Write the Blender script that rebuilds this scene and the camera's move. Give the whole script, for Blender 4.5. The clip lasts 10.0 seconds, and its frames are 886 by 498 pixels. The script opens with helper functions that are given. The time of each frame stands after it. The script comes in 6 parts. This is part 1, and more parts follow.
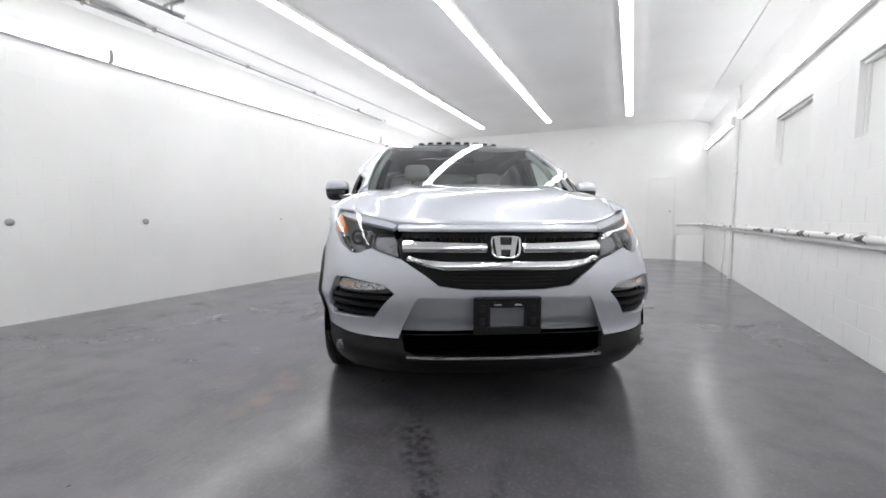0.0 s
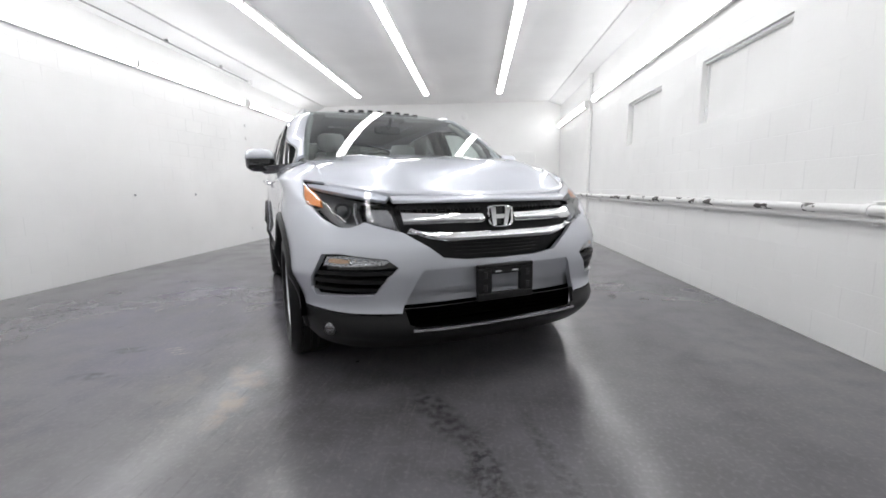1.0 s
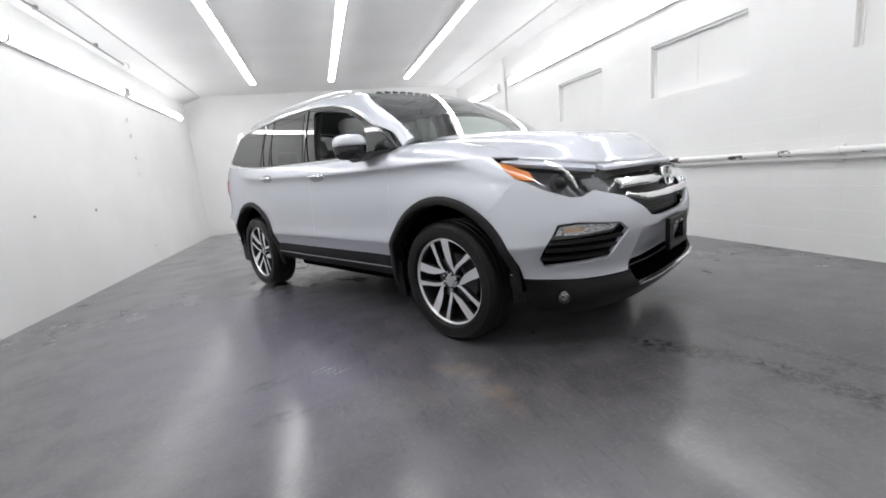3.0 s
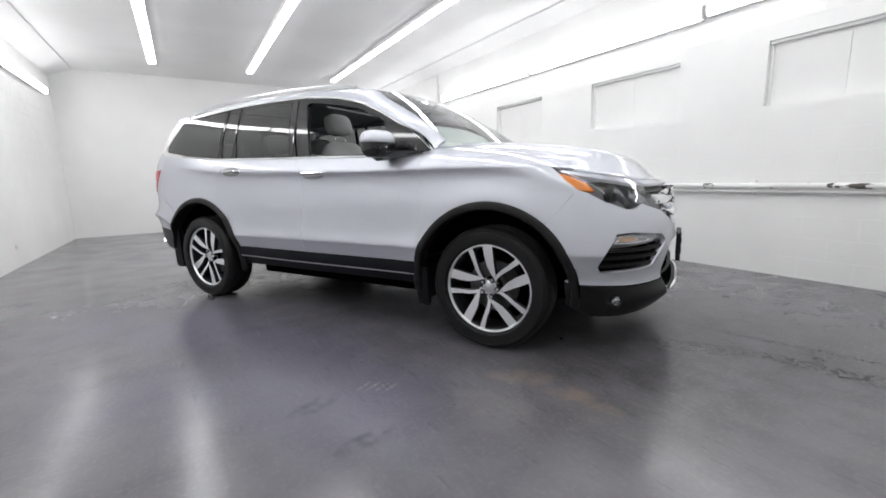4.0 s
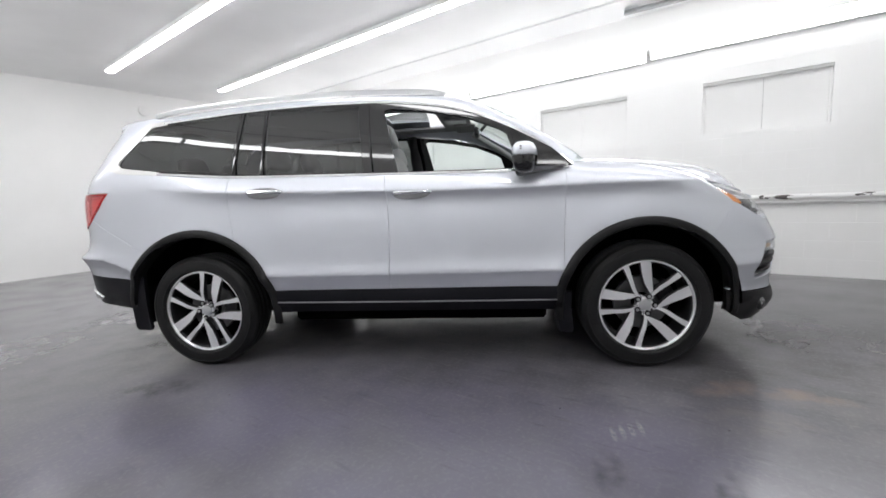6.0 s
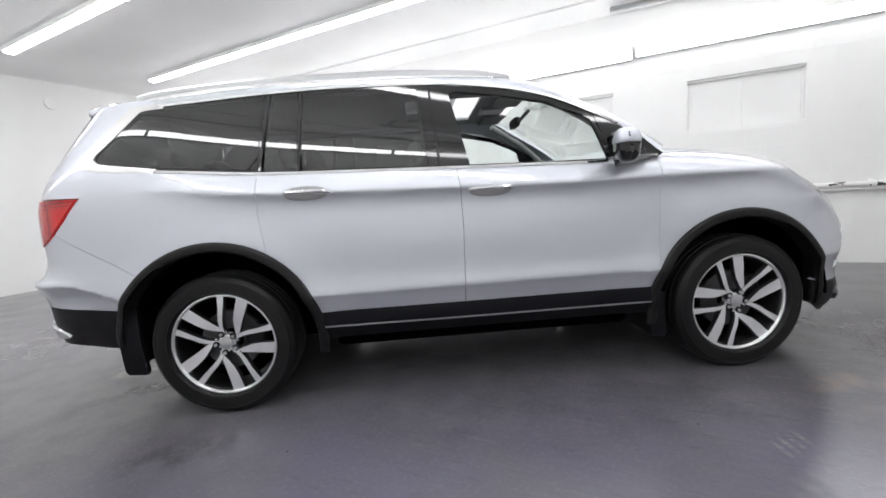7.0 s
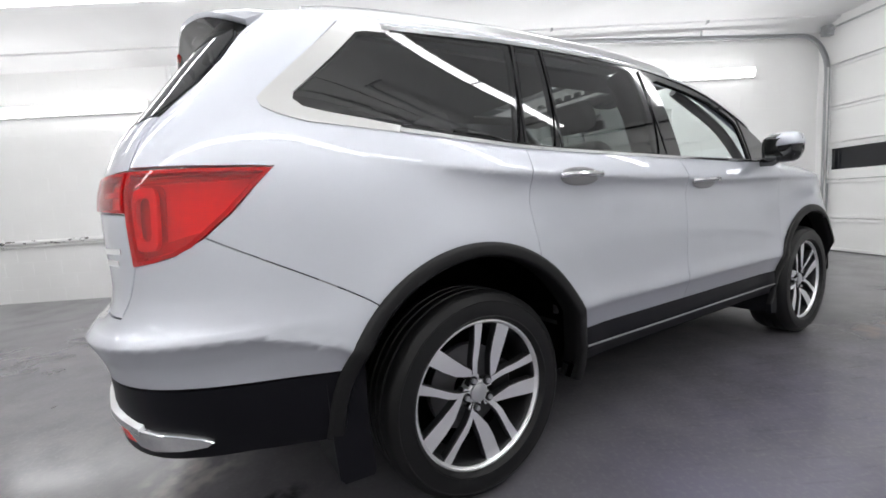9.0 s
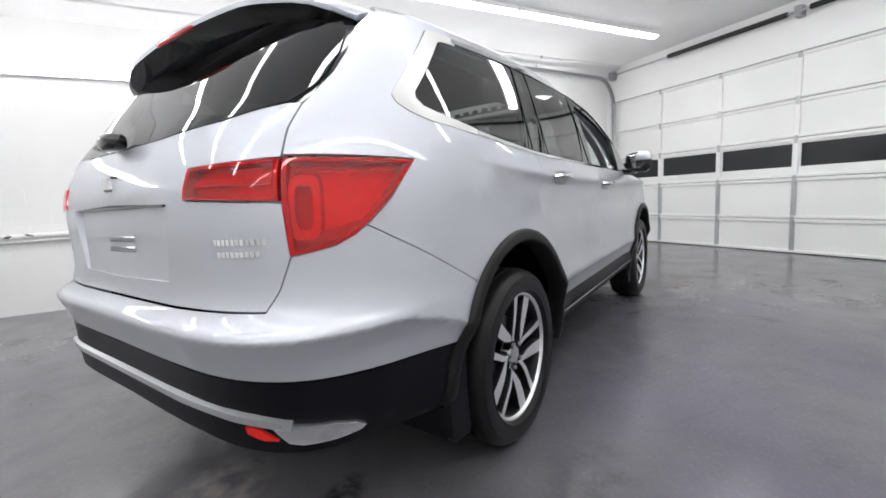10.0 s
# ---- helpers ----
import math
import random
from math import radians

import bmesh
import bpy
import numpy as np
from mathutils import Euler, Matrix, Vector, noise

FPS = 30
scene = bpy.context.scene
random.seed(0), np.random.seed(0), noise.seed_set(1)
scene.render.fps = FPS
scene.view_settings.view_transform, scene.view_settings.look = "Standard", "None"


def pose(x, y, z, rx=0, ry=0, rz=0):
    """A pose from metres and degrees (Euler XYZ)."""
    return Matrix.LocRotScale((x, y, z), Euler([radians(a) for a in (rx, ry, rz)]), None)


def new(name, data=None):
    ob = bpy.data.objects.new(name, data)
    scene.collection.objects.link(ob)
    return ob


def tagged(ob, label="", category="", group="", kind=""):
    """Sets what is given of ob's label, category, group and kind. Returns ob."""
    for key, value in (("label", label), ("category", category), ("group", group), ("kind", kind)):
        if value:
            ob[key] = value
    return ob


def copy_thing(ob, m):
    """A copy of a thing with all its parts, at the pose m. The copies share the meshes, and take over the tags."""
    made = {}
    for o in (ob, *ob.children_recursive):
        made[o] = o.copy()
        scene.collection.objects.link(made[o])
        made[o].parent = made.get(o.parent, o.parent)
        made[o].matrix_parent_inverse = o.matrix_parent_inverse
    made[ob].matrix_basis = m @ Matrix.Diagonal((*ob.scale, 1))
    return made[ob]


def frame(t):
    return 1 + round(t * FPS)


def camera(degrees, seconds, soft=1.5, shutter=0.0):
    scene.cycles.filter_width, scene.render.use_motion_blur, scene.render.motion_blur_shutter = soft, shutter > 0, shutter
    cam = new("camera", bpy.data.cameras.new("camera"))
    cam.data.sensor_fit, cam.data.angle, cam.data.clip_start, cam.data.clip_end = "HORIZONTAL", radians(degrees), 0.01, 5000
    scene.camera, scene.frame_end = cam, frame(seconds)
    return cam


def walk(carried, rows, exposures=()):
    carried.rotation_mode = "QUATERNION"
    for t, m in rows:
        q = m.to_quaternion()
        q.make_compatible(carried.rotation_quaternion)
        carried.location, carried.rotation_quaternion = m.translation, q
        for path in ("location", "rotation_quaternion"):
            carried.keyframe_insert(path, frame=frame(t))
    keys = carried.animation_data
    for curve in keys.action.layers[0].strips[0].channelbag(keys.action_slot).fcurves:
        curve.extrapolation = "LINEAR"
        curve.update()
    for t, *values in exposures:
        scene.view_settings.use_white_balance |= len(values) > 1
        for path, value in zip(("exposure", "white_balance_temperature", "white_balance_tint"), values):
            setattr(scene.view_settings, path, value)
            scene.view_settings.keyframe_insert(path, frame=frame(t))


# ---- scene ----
# ---------------------------------------------------------------- camera
cam = camera(93.98, 10.0, soft=1.7)
# seconds, eye x y z, and the turn about x, y and z in degrees
ROWS = [
    (0.0, 0.012, 0.024, 1.036, 85.59, -0.14, 24.58),
    (0.5, -0.295, -0.035, 1.006, 82.78, -0.65, 15.64),
    (1.0, -0.671, -0.154, 1.027, 81.83, 0.66, 4.62),
    (1.5, -1.096, -0.191, 0.991, 79.56, 2.93, -0.78),
    (2.0, -1.553, -0.187, 1.026, 79.60, 2.54, -5.69),
    (2.5, -2.047, -0.149, 1.061, 78.76, 3.51, -11.69),
    (2.7, -2.248, -0.103, 1.053, 78.78, 4.95, -13.35),
    (3.8, -3.215, 0.318, 1.043, 81.06, 2.18, -29.15),
    (4.0, -3.365, 0.428, 1.041, 80.28, 1.45, -32.06),
    (4.5, -3.696, 0.739, 1.031, 81.84, 1.99, -40.46),
    (5.0, -4.030, 1.087, 1.041, 81.69, 3.28, -43.63),
    (5.5, -4.266, 1.510, 1.077, 83.17, 3.43, -46.28),
    (5.7, -4.362, 1.667, 1.062, 82.93, 3.13, -49.78),
    (6.8, -4.574, 2.607, 1.081, 83.14, 3.36, -61.67),
    (7.0, -4.593, 2.805, 1.082, 82.50, 3.94, -64.04),
    (7.5, -4.625, 3.312, 1.071, 83.55, 4.39, -68.79),
    (8.0, -4.661, 3.865, 1.097, 82.77, 4.12, -73.16),
    (8.5, -4.672, 4.447, 1.033, 84.50, 4.92, -82.95),
    (9.0, -4.637, 4.968, 1.058, 83.86, 3.59, -92.40),
    (9.5, -4.644, 5.410, 1.086, 84.23, 4.22, -106.71),
    (10.0, -4.638, 5.832, 1.076, 82.68, 3.17, -116.34),
]
EXPOSURES = [(0.0, 0.0), (4.0, 0.05), (7.0, 0.12), (10.0, 0.12)]
walk(cam, [(t, pose(x, y, z, rx, ry, rz)) for t, x, y, z, rx, ry, rz in ROWS], EXPOSURES)

# ---------------------------------------------------------------- world and light
world = bpy.data.worlds.new("world")
scene.world = world
world.use_nodes = True
world.node_tree.nodes["Background"].inputs[0].default_value = (0.8, 0.9, 1.0, 1)
world.node_tree.nodes["Background"].inputs[1].default_value = 0.02
TUBE, TUBE_WALL = 17.0, 12.4       # strength of the lit diffusers on the ceiling and on the walls

# ---------------------------------------------------------------- materials


def material(name, color, rough=0.5, metal=0.0, **more):
    """A principled material; more: further inputs of the shader by name, with _ for spaces."""
    m = bpy.data.materials.new(name)
    m.use_nodes = True
    b = m.node_tree.nodes["Principled BSDF"]
    b.inputs["Base Color"].default_value = (*color, 1)
    b.inputs["Roughness"].default_value = rough
    b.inputs["Metallic"].default_value = metal
    for key, value in more.items():
        b.inputs[key.replace("_", " ")].default_value = value
    return m


def nodes_of(m):
    return m.node_tree.nodes, m.node_tree.links, m.node_tree.nodes["Principled BSDF"]


def add_noise(m, scale, detail=4.0, stretch=(1, 1, 1), turn=0.0):
    """Noise in the world's metres."""
    n, l, b = nodes_of(m)
    tc = n.new("ShaderNodeNewGeometry")
    mp = n.new("ShaderNodeMapping")
    mp.inputs["Scale"].default_value = stretch
    mp.inputs["Rotation"].default_value = (0, 0, turn)
    tx = n.new("ShaderNodeTexNoise")
    tx.inputs["Scale"].default_value = scale
    tx.inputs["Detail"].default_value = detail
    l.new(tc.outputs["Position"], mp.inputs[0])
    l.new(mp.outputs[0], tx.inputs["Vector"])
    return tx.outputs["Fac"]


def remap(m, fac, lo, hi, a=0.35, b=0.65):
    """A number that runs from lo to hi as fac runs from a to b."""
    n, l, _ = nodes_of(m)
    r = n.new("ShaderNodeMapRange")
    r.inputs["From Min"].default_value, r.inputs["From Max"].default_value = a, b
    r.inputs["To Min"].default_value, r.inputs["To Max"].default_value = lo, hi
    l.new(fac, r.inputs["Value"])
    return r.outputs[0]


def mix_color(m, fac, c1, c2):
    n, l, _ = nodes_of(m)
    x = n.new("ShaderNodeMix")
    x.data_type = "RGBA"
    for k, c in ((6, c1), (7, c2)):
        if isinstance(c, tuple):
            x.inputs[k].default_value = (*c, 1)
        else:
            l.new(c, x.inputs[k])
    l.new(fac, x.inputs[0])
    return x.outputs[2]


def add_bump(m, fac, strength, distance):
    n, l, b = nodes_of(m)
    u = n.new("ShaderNodeBump")
    u.inputs["Strength"].default_value, u.inputs["Distance"].default_value = strength, distance
    l.new(fac, u.inputs["Height"])
    l.new(u.outputs[0], b.inputs["Normal"])


def wall_paint(name, color, bump):
    m = material(name, color, 0.55)
    n, l, b = nodes_of(m)
    big = add_noise(m, 0.9, 5)
    fine = add_noise(m, 60, 6)
    dark = tuple(c * 0.94 for c in color)
    l.new(mix_color(m, remap(m, big, 0, 1), dark, color), b.inputs["Base Color"])
    add_bump(m, fine, bump, 0.004)
    return m


WALL = wall_paint("painted_block", (0.90, 0.90, 0.89), 0.25)
CEIL = wall_paint("ceiling_paint", (0.88, 0.88, 0.88), 0.1)
WHITE = wall_paint("white_enamel", (0.88, 0.88, 0.87), 0.05)
DOORM = wall_paint("door_panel_paint", (0.87, 0.875, 0.86), 0.15)


def floor_material():
    m = material("grey_floor_paint", (0.12, 0.115, 0.13), 0.22)
    n, l, b = nodes_of(m)

    def times(p, q):
        mu = n.new("ShaderNodeMath")
        mu.operation = "MULTIPLY"
        for k, v in enumerate((p, q)):
            if isinstance(v, float):
                mu.inputs[k].default_value = v
            else:
                l.new(v, mu.inputs[k])
        return mu.outputs[0]

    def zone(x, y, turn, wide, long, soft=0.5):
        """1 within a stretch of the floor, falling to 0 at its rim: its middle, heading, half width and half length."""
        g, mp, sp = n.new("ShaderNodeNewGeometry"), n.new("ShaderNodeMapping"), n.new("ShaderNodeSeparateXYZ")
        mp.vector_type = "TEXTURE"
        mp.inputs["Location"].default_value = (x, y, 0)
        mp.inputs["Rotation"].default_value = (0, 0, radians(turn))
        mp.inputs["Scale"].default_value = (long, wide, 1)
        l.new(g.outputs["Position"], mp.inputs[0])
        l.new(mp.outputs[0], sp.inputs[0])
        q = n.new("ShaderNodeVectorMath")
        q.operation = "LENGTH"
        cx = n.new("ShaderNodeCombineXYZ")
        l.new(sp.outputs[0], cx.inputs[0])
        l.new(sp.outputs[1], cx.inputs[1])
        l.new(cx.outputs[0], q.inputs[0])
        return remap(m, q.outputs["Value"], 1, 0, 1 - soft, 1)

    # paint: broad cloudiness, then a finer mottle
    c = mix_color(m, remap(m, add_noise(m, 0.45, 3), 0, 1, 0.3, 0.7), (0.112, 0.109, 0.121), (0.155, 0.150, 0.161))
    c = mix_color(m, remap(m, add_noise(m, 5.5, 8), 0, 0.45, 0.42, 0.70), c, (0.080, 0.077, 0.088))
    c = mix_color(m, remap(m, add_noise(m, 1.3, 6), 0, 0.35, 0.45, 0.70), c, (0.165, 0.160, 0.166))
    # bluish stretch beside the car, dark worn ground round its front
    c = mix_color(m, times(zone(-3.3, 3.3, -61, 1.1, 2.3), remap(m, add_noise(m, 1.6, 5), 0.2, 0.75, 0.35, 0.65)), c, (0.132, 0.124, 0.174))
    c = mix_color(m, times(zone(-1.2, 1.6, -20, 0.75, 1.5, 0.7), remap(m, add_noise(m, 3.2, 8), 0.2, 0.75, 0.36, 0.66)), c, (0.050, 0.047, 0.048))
    # darker mottled strip along the car's right side
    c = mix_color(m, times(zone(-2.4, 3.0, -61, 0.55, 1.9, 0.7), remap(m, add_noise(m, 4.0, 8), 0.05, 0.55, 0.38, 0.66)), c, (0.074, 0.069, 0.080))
    # darker cloudy ground farther ahead of the car
    c = mix_color(m, times(zone(0.3, 1.0, -75, 1.2, 2.4, 0.6), remap(m, add_noise(m, 1.1, 5), 0.2, 0.6, 0.35, 0.65)), c, (0.070, 0.068, 0.072))

    def mark(x, y, turn, wide, long, color, amount, scale, lo=0.40, hi=0.62):
        return mix_color(m, times(zone(x, y, turn, wide, long), remap(m, add_noise(m, scale, 6), 0, amount, lo, hi)), c, color)
    # tyre marks, rusty and pale worn patches
    for x, y, turn, wide, long, color, amount, scale in (
            (-0.60, 1.05, -78, 0.10, 0.55, (0.018, 0.018, 0.019), 0.85, 26), (-0.84, 1.62, -60, 0.10, 0.34, (0.018, 0.018, 0.019), 0.8, 24), (-0.35, 1.2, -76, 0.05, 0.6, (0.03, 0.03, 0.031), 0.5, 30),
            (-1.88, 1.66, -75, 0.09, 0.36, (0.24, 0.175, 0.14), 0.55, 7), (-1.95, 1.95, -40, 0.10, 0.22, (0.22, 0.17, 0.145), 0.45, 8), (-2.2, 1.75, -50, 0.16, 0.4, (0.20, 0.18, 0.165), 0.35, 6),
            (-2.95, 6.02, -30, 0.20, 0.30, (0.36, 0.33, 0.31), 0.6, 9), (-3.22, 5.62, -40, 0.10, 0.18, (0.016, 0.016, 0.017), 0.85, 14), (-2.95, 2.28, 20, 0.07, 0.16, (0.05, 0.048, 0.055), 0.7, 12),
            (-2.84, 1.9, 10, 0.06, 0.16, (0.05, 0.048, 0.055), 0.7, 12), (-3.6, 4.72, -50, 0.14, 0.3, (0.06, 0.057, 0.064), 0.6, 9), (-0.62, 1.18, -10, 0.05, 0.3, (0.04, 0.04, 0.041), 0.6, 18)):
        c = mark(x, y, turn, wide, long, color, amount, scale)
    # a short row of pale strokes
    for k in range(4):
        c = mark(-2.68 + 0.035 * k, 2.33 - 0.03 * k, 25, 0.015, 0.07, (0.30, 0.285, 0.275), 0.6, 40, 0.35, 0.65)
    # fine scratches, pale and dark, and specks of dirt
    worn = zone(-1.9, 2.4, -50, 1.6, 2.6, 0.6)
    for turn, color, amount in ((-0.9, (0.22, 0.21, 0.21), 0.20), (0.5, (0.21, 0.20, 0.20), 0.16), (-1.4, (0.045, 0.044, 0.047), 0.3)):
        c = mix_color(m, times(remap(m, add_noise(m, 30, 5, (1, 0.16, 1), turn), 0, amount, 0.60, 0.72), remap(m, worn, 0.25, 1.0, 0, 1)), c, color)
    c = mix_color(m, remap(m, add_noise(m, 48, 6), 0, 0.26, 0.5, 0.72), c, (0.20, 0.195, 0.205))
    c = mix_color(m, remap(m, add_noise(m, 9, 2), 0, 0.8, 0.765, 0.785), c, (0.018, 0.018, 0.02))
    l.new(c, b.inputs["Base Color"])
    l.new(remap(m, add_noise(m, 2.6, 7), 0.15, 0.27, 0.3, 0.72), b.inputs["Roughness"])
    add_bump(m, add_noise(m, 16, 5), 0.035, 0.004)
    return m


FLOOR = floor_material()


def lit(name, strength):
    m = bpy.data.materials.new(name)
    m.use_nodes = True
    n, l = m.node_tree.nodes, m.node_tree.links
    n.remove(n["Principled BSDF"])
    e = n.new("ShaderNodeEmission")
    e.inputs[0].default_value = (0.985, 0.985, 1.0, 1)
    e.inputs[1].default_value = strength
    l.new(e.outputs[0], n["Material Output"].inputs[0])
    return m


LIT, LIT_WALL = lit("lit_diffuser", TUBE), lit("lit_wall_diffuser", TUBE_WALL)

# ---------------------------------------------------------------- mesh helpers


def part(name, bm, mat, parent=None, label="", smooth=None):
    """Links a bmesh as one mesh object under a thing or part. smooth: the angle in degrees below which edges are smoothed."""
    me = bpy.data.meshes.new(name)
    bmesh.ops.recalc_face_normals(bm, faces=bm.faces) if smooth != "keep" else None
    if smooth not in (None, "keep"):
        for f in bm.faces:
            f.smooth = True
        for e in bm.edges:
            if len(e.link_faces) == 2 and e.calc_face_angle(0) > radians(smooth):
                e.smooth = False
    bm.to_mesh(me)
    bm.free()
    mats = mat if isinstance(mat, (list, tuple)) else [mat]
    for mm in mats:
        me.materials.append(mm)
    ob = new(name, me)
    if parent is not None:
        ob.parent = parent
    if label:
        ob["label"] = label
    return ob


def box_bm(x0, x1, y0, y1, z0, z1, bevel=0.0, bm=None, seg=1):
    bm2 = bmesh.new()
    bmesh.ops.create_cube(bm2, size=1)
    for v in bm2.verts:
        v.co = ((x0 + x1) / 2 + v.co.x * (x1 - x0), (y0 + y1) / 2 + v.co.y * (y1 - y0), (z0 + z1) / 2 + v.co.z * (z1 - z0))
    if bevel:
        bmesh.ops.bevel(bm2, geom=list(bm2.edges), offset=bevel, segments=seg, affect="EDGES", profile=0.5)
    if bm is None:
        return bm2
    tmp = bpy.data.meshes.new("tmp")
    bm2.to_mesh(tmp)
    bm.from_mesh(tmp)
    bpy.data.meshes.remove(tmp)
    bm2.free()
    return bm


def sweep_bm(path, r, n=10, bm=None, cap=True):
    """A round bar along a list of points. r: one radius, or one for each point."""
    bm = bm or bmesh.new()
    pts = [Vector(p) for p in path]
    rings = []
    up = Vector((0, 0, 1))
    for i, p in enumerate(pts):
        d = (pts[min(i + 1, len(pts) - 1)] - pts[max(i - 1, 0)]).normalized()
        a = d.cross(up if abs(d.z) < 0.95 else Vector((1, 0, 0))).normalized()
        b = d.cross(a)
        rr = r[i] if isinstance(r, (list, tuple)) else r
        rings.append([bm.verts.new(p + (a * math.cos(2 * math.pi * k / n) + b * math.sin(2 * math.pi * k / n)) * rr) for k in range(n)])
    for q0, q1 in zip(rings, rings[1:]):
        for k in range(n):
            bm.faces.new((q0[k], q0[(k + 1) % n], q1[(k + 1) % n], q1[k]))
    if cap:
        bm.faces.new(rings[0])
        bm.faces.new(rings[-1])
    return bm


def prism_bm(poly, axis, a, b, bm=None):
    """A polygon of 2D points pushed out along an axis (0, 1 or 2) from a to b."""
    bm = bm or bmesh.new()

    def at(p, w):
        q = [p[0], p[1]]
        q.insert(axis, w)
        return bm.verts.new(q)
    lo, hi = [at(p, a) for p in poly], [at(p, b) for p in poly]
    bm.faces.new(lo)
    bm.faces.new(hi)
    for i in range(len(poly)):
        j = (i + 1) % len(poly)
        bm.faces.new((lo[i], lo[j], hi[j], hi[i]))
    return bm


def empty(name, x=0, y=0, z=0):
    ob = new(name)
    ob.location = (x, y, z)
    return ob
# ---------------------------------------------------------------- the room
XL, XR, YD, YF, ZC = -5.33, 1.588, -1.06, 11.64, 3.37
STR = "structure"

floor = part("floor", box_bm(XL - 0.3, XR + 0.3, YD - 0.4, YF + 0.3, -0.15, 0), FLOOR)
tagged(floor, "dark grey glossy painted concrete floor with scuffs", "floor", kind=STR)
ceiling = part("ceiling", box_bm(XL - 0.3, XR + 0.3, YD - 0.4, YF + 0.3, ZC, ZC + 0.15), CEIL)
tagged(ceiling, "smooth white painted ceiling", "ceiling", kind=STR)

wall_left = part("wall_left", box_bm(XL - 0.3, XL, YD - 0.4, YF + 0.3, 0, ZC), WALL)
tagged(wall_left, "white painted concrete block wall", "wall", kind=STR)
wall_far = part("wall_far", box_bm(XL, XR, YF, YF + 0.3, 0, ZC), WALL)
tagged(wall_far, "plain white painted end wall", "wall", kind=STR)

# right wall: a block wall with three shallow recesses of closed-up windows
RECESS = [(1.19, 2.35), (3.2, 4.41), (5.34, 6.46)]
RZ0, RZ1 = 1.66, 2.262
bm = bmesh.new()
box_bm(XR, XR + 0.3, YD - 0.4, YF + 0.3, 0, RZ0, bm=bm)
box_bm(XR, XR + 0.3, YD - 0.4, YF + 0.3, RZ1, ZC, bm=bm)
ys = [YD - 0.4] + [v for ab in RECESS for v in ab] + [YF + 0.3]
for a, b in zip(ys[0::2], ys[1::2]):
    box_bm(XR, XR + 0.3, a, b, RZ0, RZ1, bm=bm)
wall_right = part("wall_right", bm, WALL)
tagged(wall_right, "white painted concrete block wall with closed-up window recesses", "wall", kind=STR)
for i, (a, b) in enumerate(RECESS):
    w = empty("window_%d" % (i + 1), XR + 0.07, (a + b) / 2, RZ0)
    tagged(w, "shallow window recess boarded up and painted white", "window", kind=STR)
    hw, hh = (b - a) / 2, RZ1 - RZ0
    part("panel", box_bm(0.0, 0.03, -hw, -0.0012, 0, hh), WHITE, w)
    part("panel", box_bm(0.0, 0.03, 0.0012, hw, 0, hh), WHITE, w)
    part("lintel", box_bm(-0.045, 0.0, -hw, hw, hh - 0.028, hh - 0.001, 0.004), WHITE, w)
    part("window_frame", box_bm(-0.02, 0.0, -hw + 0.001, -hw + 0.025, 0, hh - 0.03, 0.003), WHITE, w)
    part("window_frame", box_bm(-0.02, 0.0, hw - 0.025, hw - 0.001, 0, hh - 0.03, 0.003), WHITE, w)

# coves between walls and ceiling
cove_left = part("cove_left", prism_bm([(XL, 3.2), (XL, ZC), (-4.95, ZC), (-4.95, ZC - 0.025)], 1, YD, YF), CEIL)
tagged(cove_left, "sloping painted strip between wall and ceiling", "cove", kind=STR)
cove_right = part("cove_right", prism_bm([(XR, 3.24), (XR, ZC), (1.27, ZC), (1.27, ZC - 0.025)], 1, YD, YF), CEIL)
tagged(cove_right, "sloping painted strip between wall and ceiling", "cove", kind=STR)


# ---------------------------------------------------------------- lamps
def strip_lamp(length, wide=0.125, deep=0.075, glow=LIT):
    """A tube fitting that hangs below z = 0, along y from 0."""
    thing = empty("strip_light")
    part("housing", box_bm(-wide / 2 - 0.012, wide / 2 + 0.012, 0.006, length - 0.006, -0.052, 0, 0.004), WHITE, thing)
    prof = [(math.cos(a) * wide / 2, -0.0525 - math.sin(a) ** 0.7 * (deep - 0.048)) for a in [math.pi * k / 10 for k in range(11)]]
    part("diffuser", prism_bm(prof, 1, 0.02, length - 0.02), glow, thing, "lit white diffuser", smooth=40)
    cap = [(x * 1.05, z) for x, z in prof]
    part("end_cap", prism_bm(cap, 1, 0.008, 0.019), WHITE, thing)
    part("end_cap", prism_bm(cap, 1, length - 0.019, length - 0.008), WHITE, thing)
    return thing


SEC = 2.62
first = strip_lamp(SEC)
tagged(first, "lit white fluorescent strip light fixed to the ceiling", "strip light", "ceiling strip lights")
first.matrix_basis = pose(-3.577, 10.29 - SEC, ZC - 0.001)
for x in (-3.577, -1.895, -0.128):
    for k in range(4):
        if (x, k) != (-3.577, 0):
            copy_thing(first, pose(x, 10.29 - SEC * (k + 1), ZC - 0.001))
wl = strip_lamp(SEC, 0.13, 0.09, LIT_WALL)
tagged(wl, "lit white fluorescent strip light along the wall", "strip light", "wall strip lights")
LEFT_SPANS = [0.14, 2.77, 5.40]
wl.matrix_basis = pose(XL + 0.001, LEFT_SPANS[0], 2.79, 0, -90, 0)
for y in LEFT_SPANS[1:]:
    copy_thing(wl, pose(XL + 0.001, y, 2.79, 0, -90, 0))
for y in (2.95, 5.58):
    copy_thing(wl, pose(XR - 0.001, y, 2.70, 0, 90, 0))
wn = strip_lamp(2.96, 0.13, 0.09, LIT_WALL)
tagged(wn, "lit white fluorescent strip light beside the garage door", "strip light", "wall strip lights")
wn.matrix_basis = pose(XR - 0.001, -0.03, 2.72, 0, 90, 0)
ws = strip_lamp(SEC + 0.15, 0.13, 0.09, LIT_WALL)
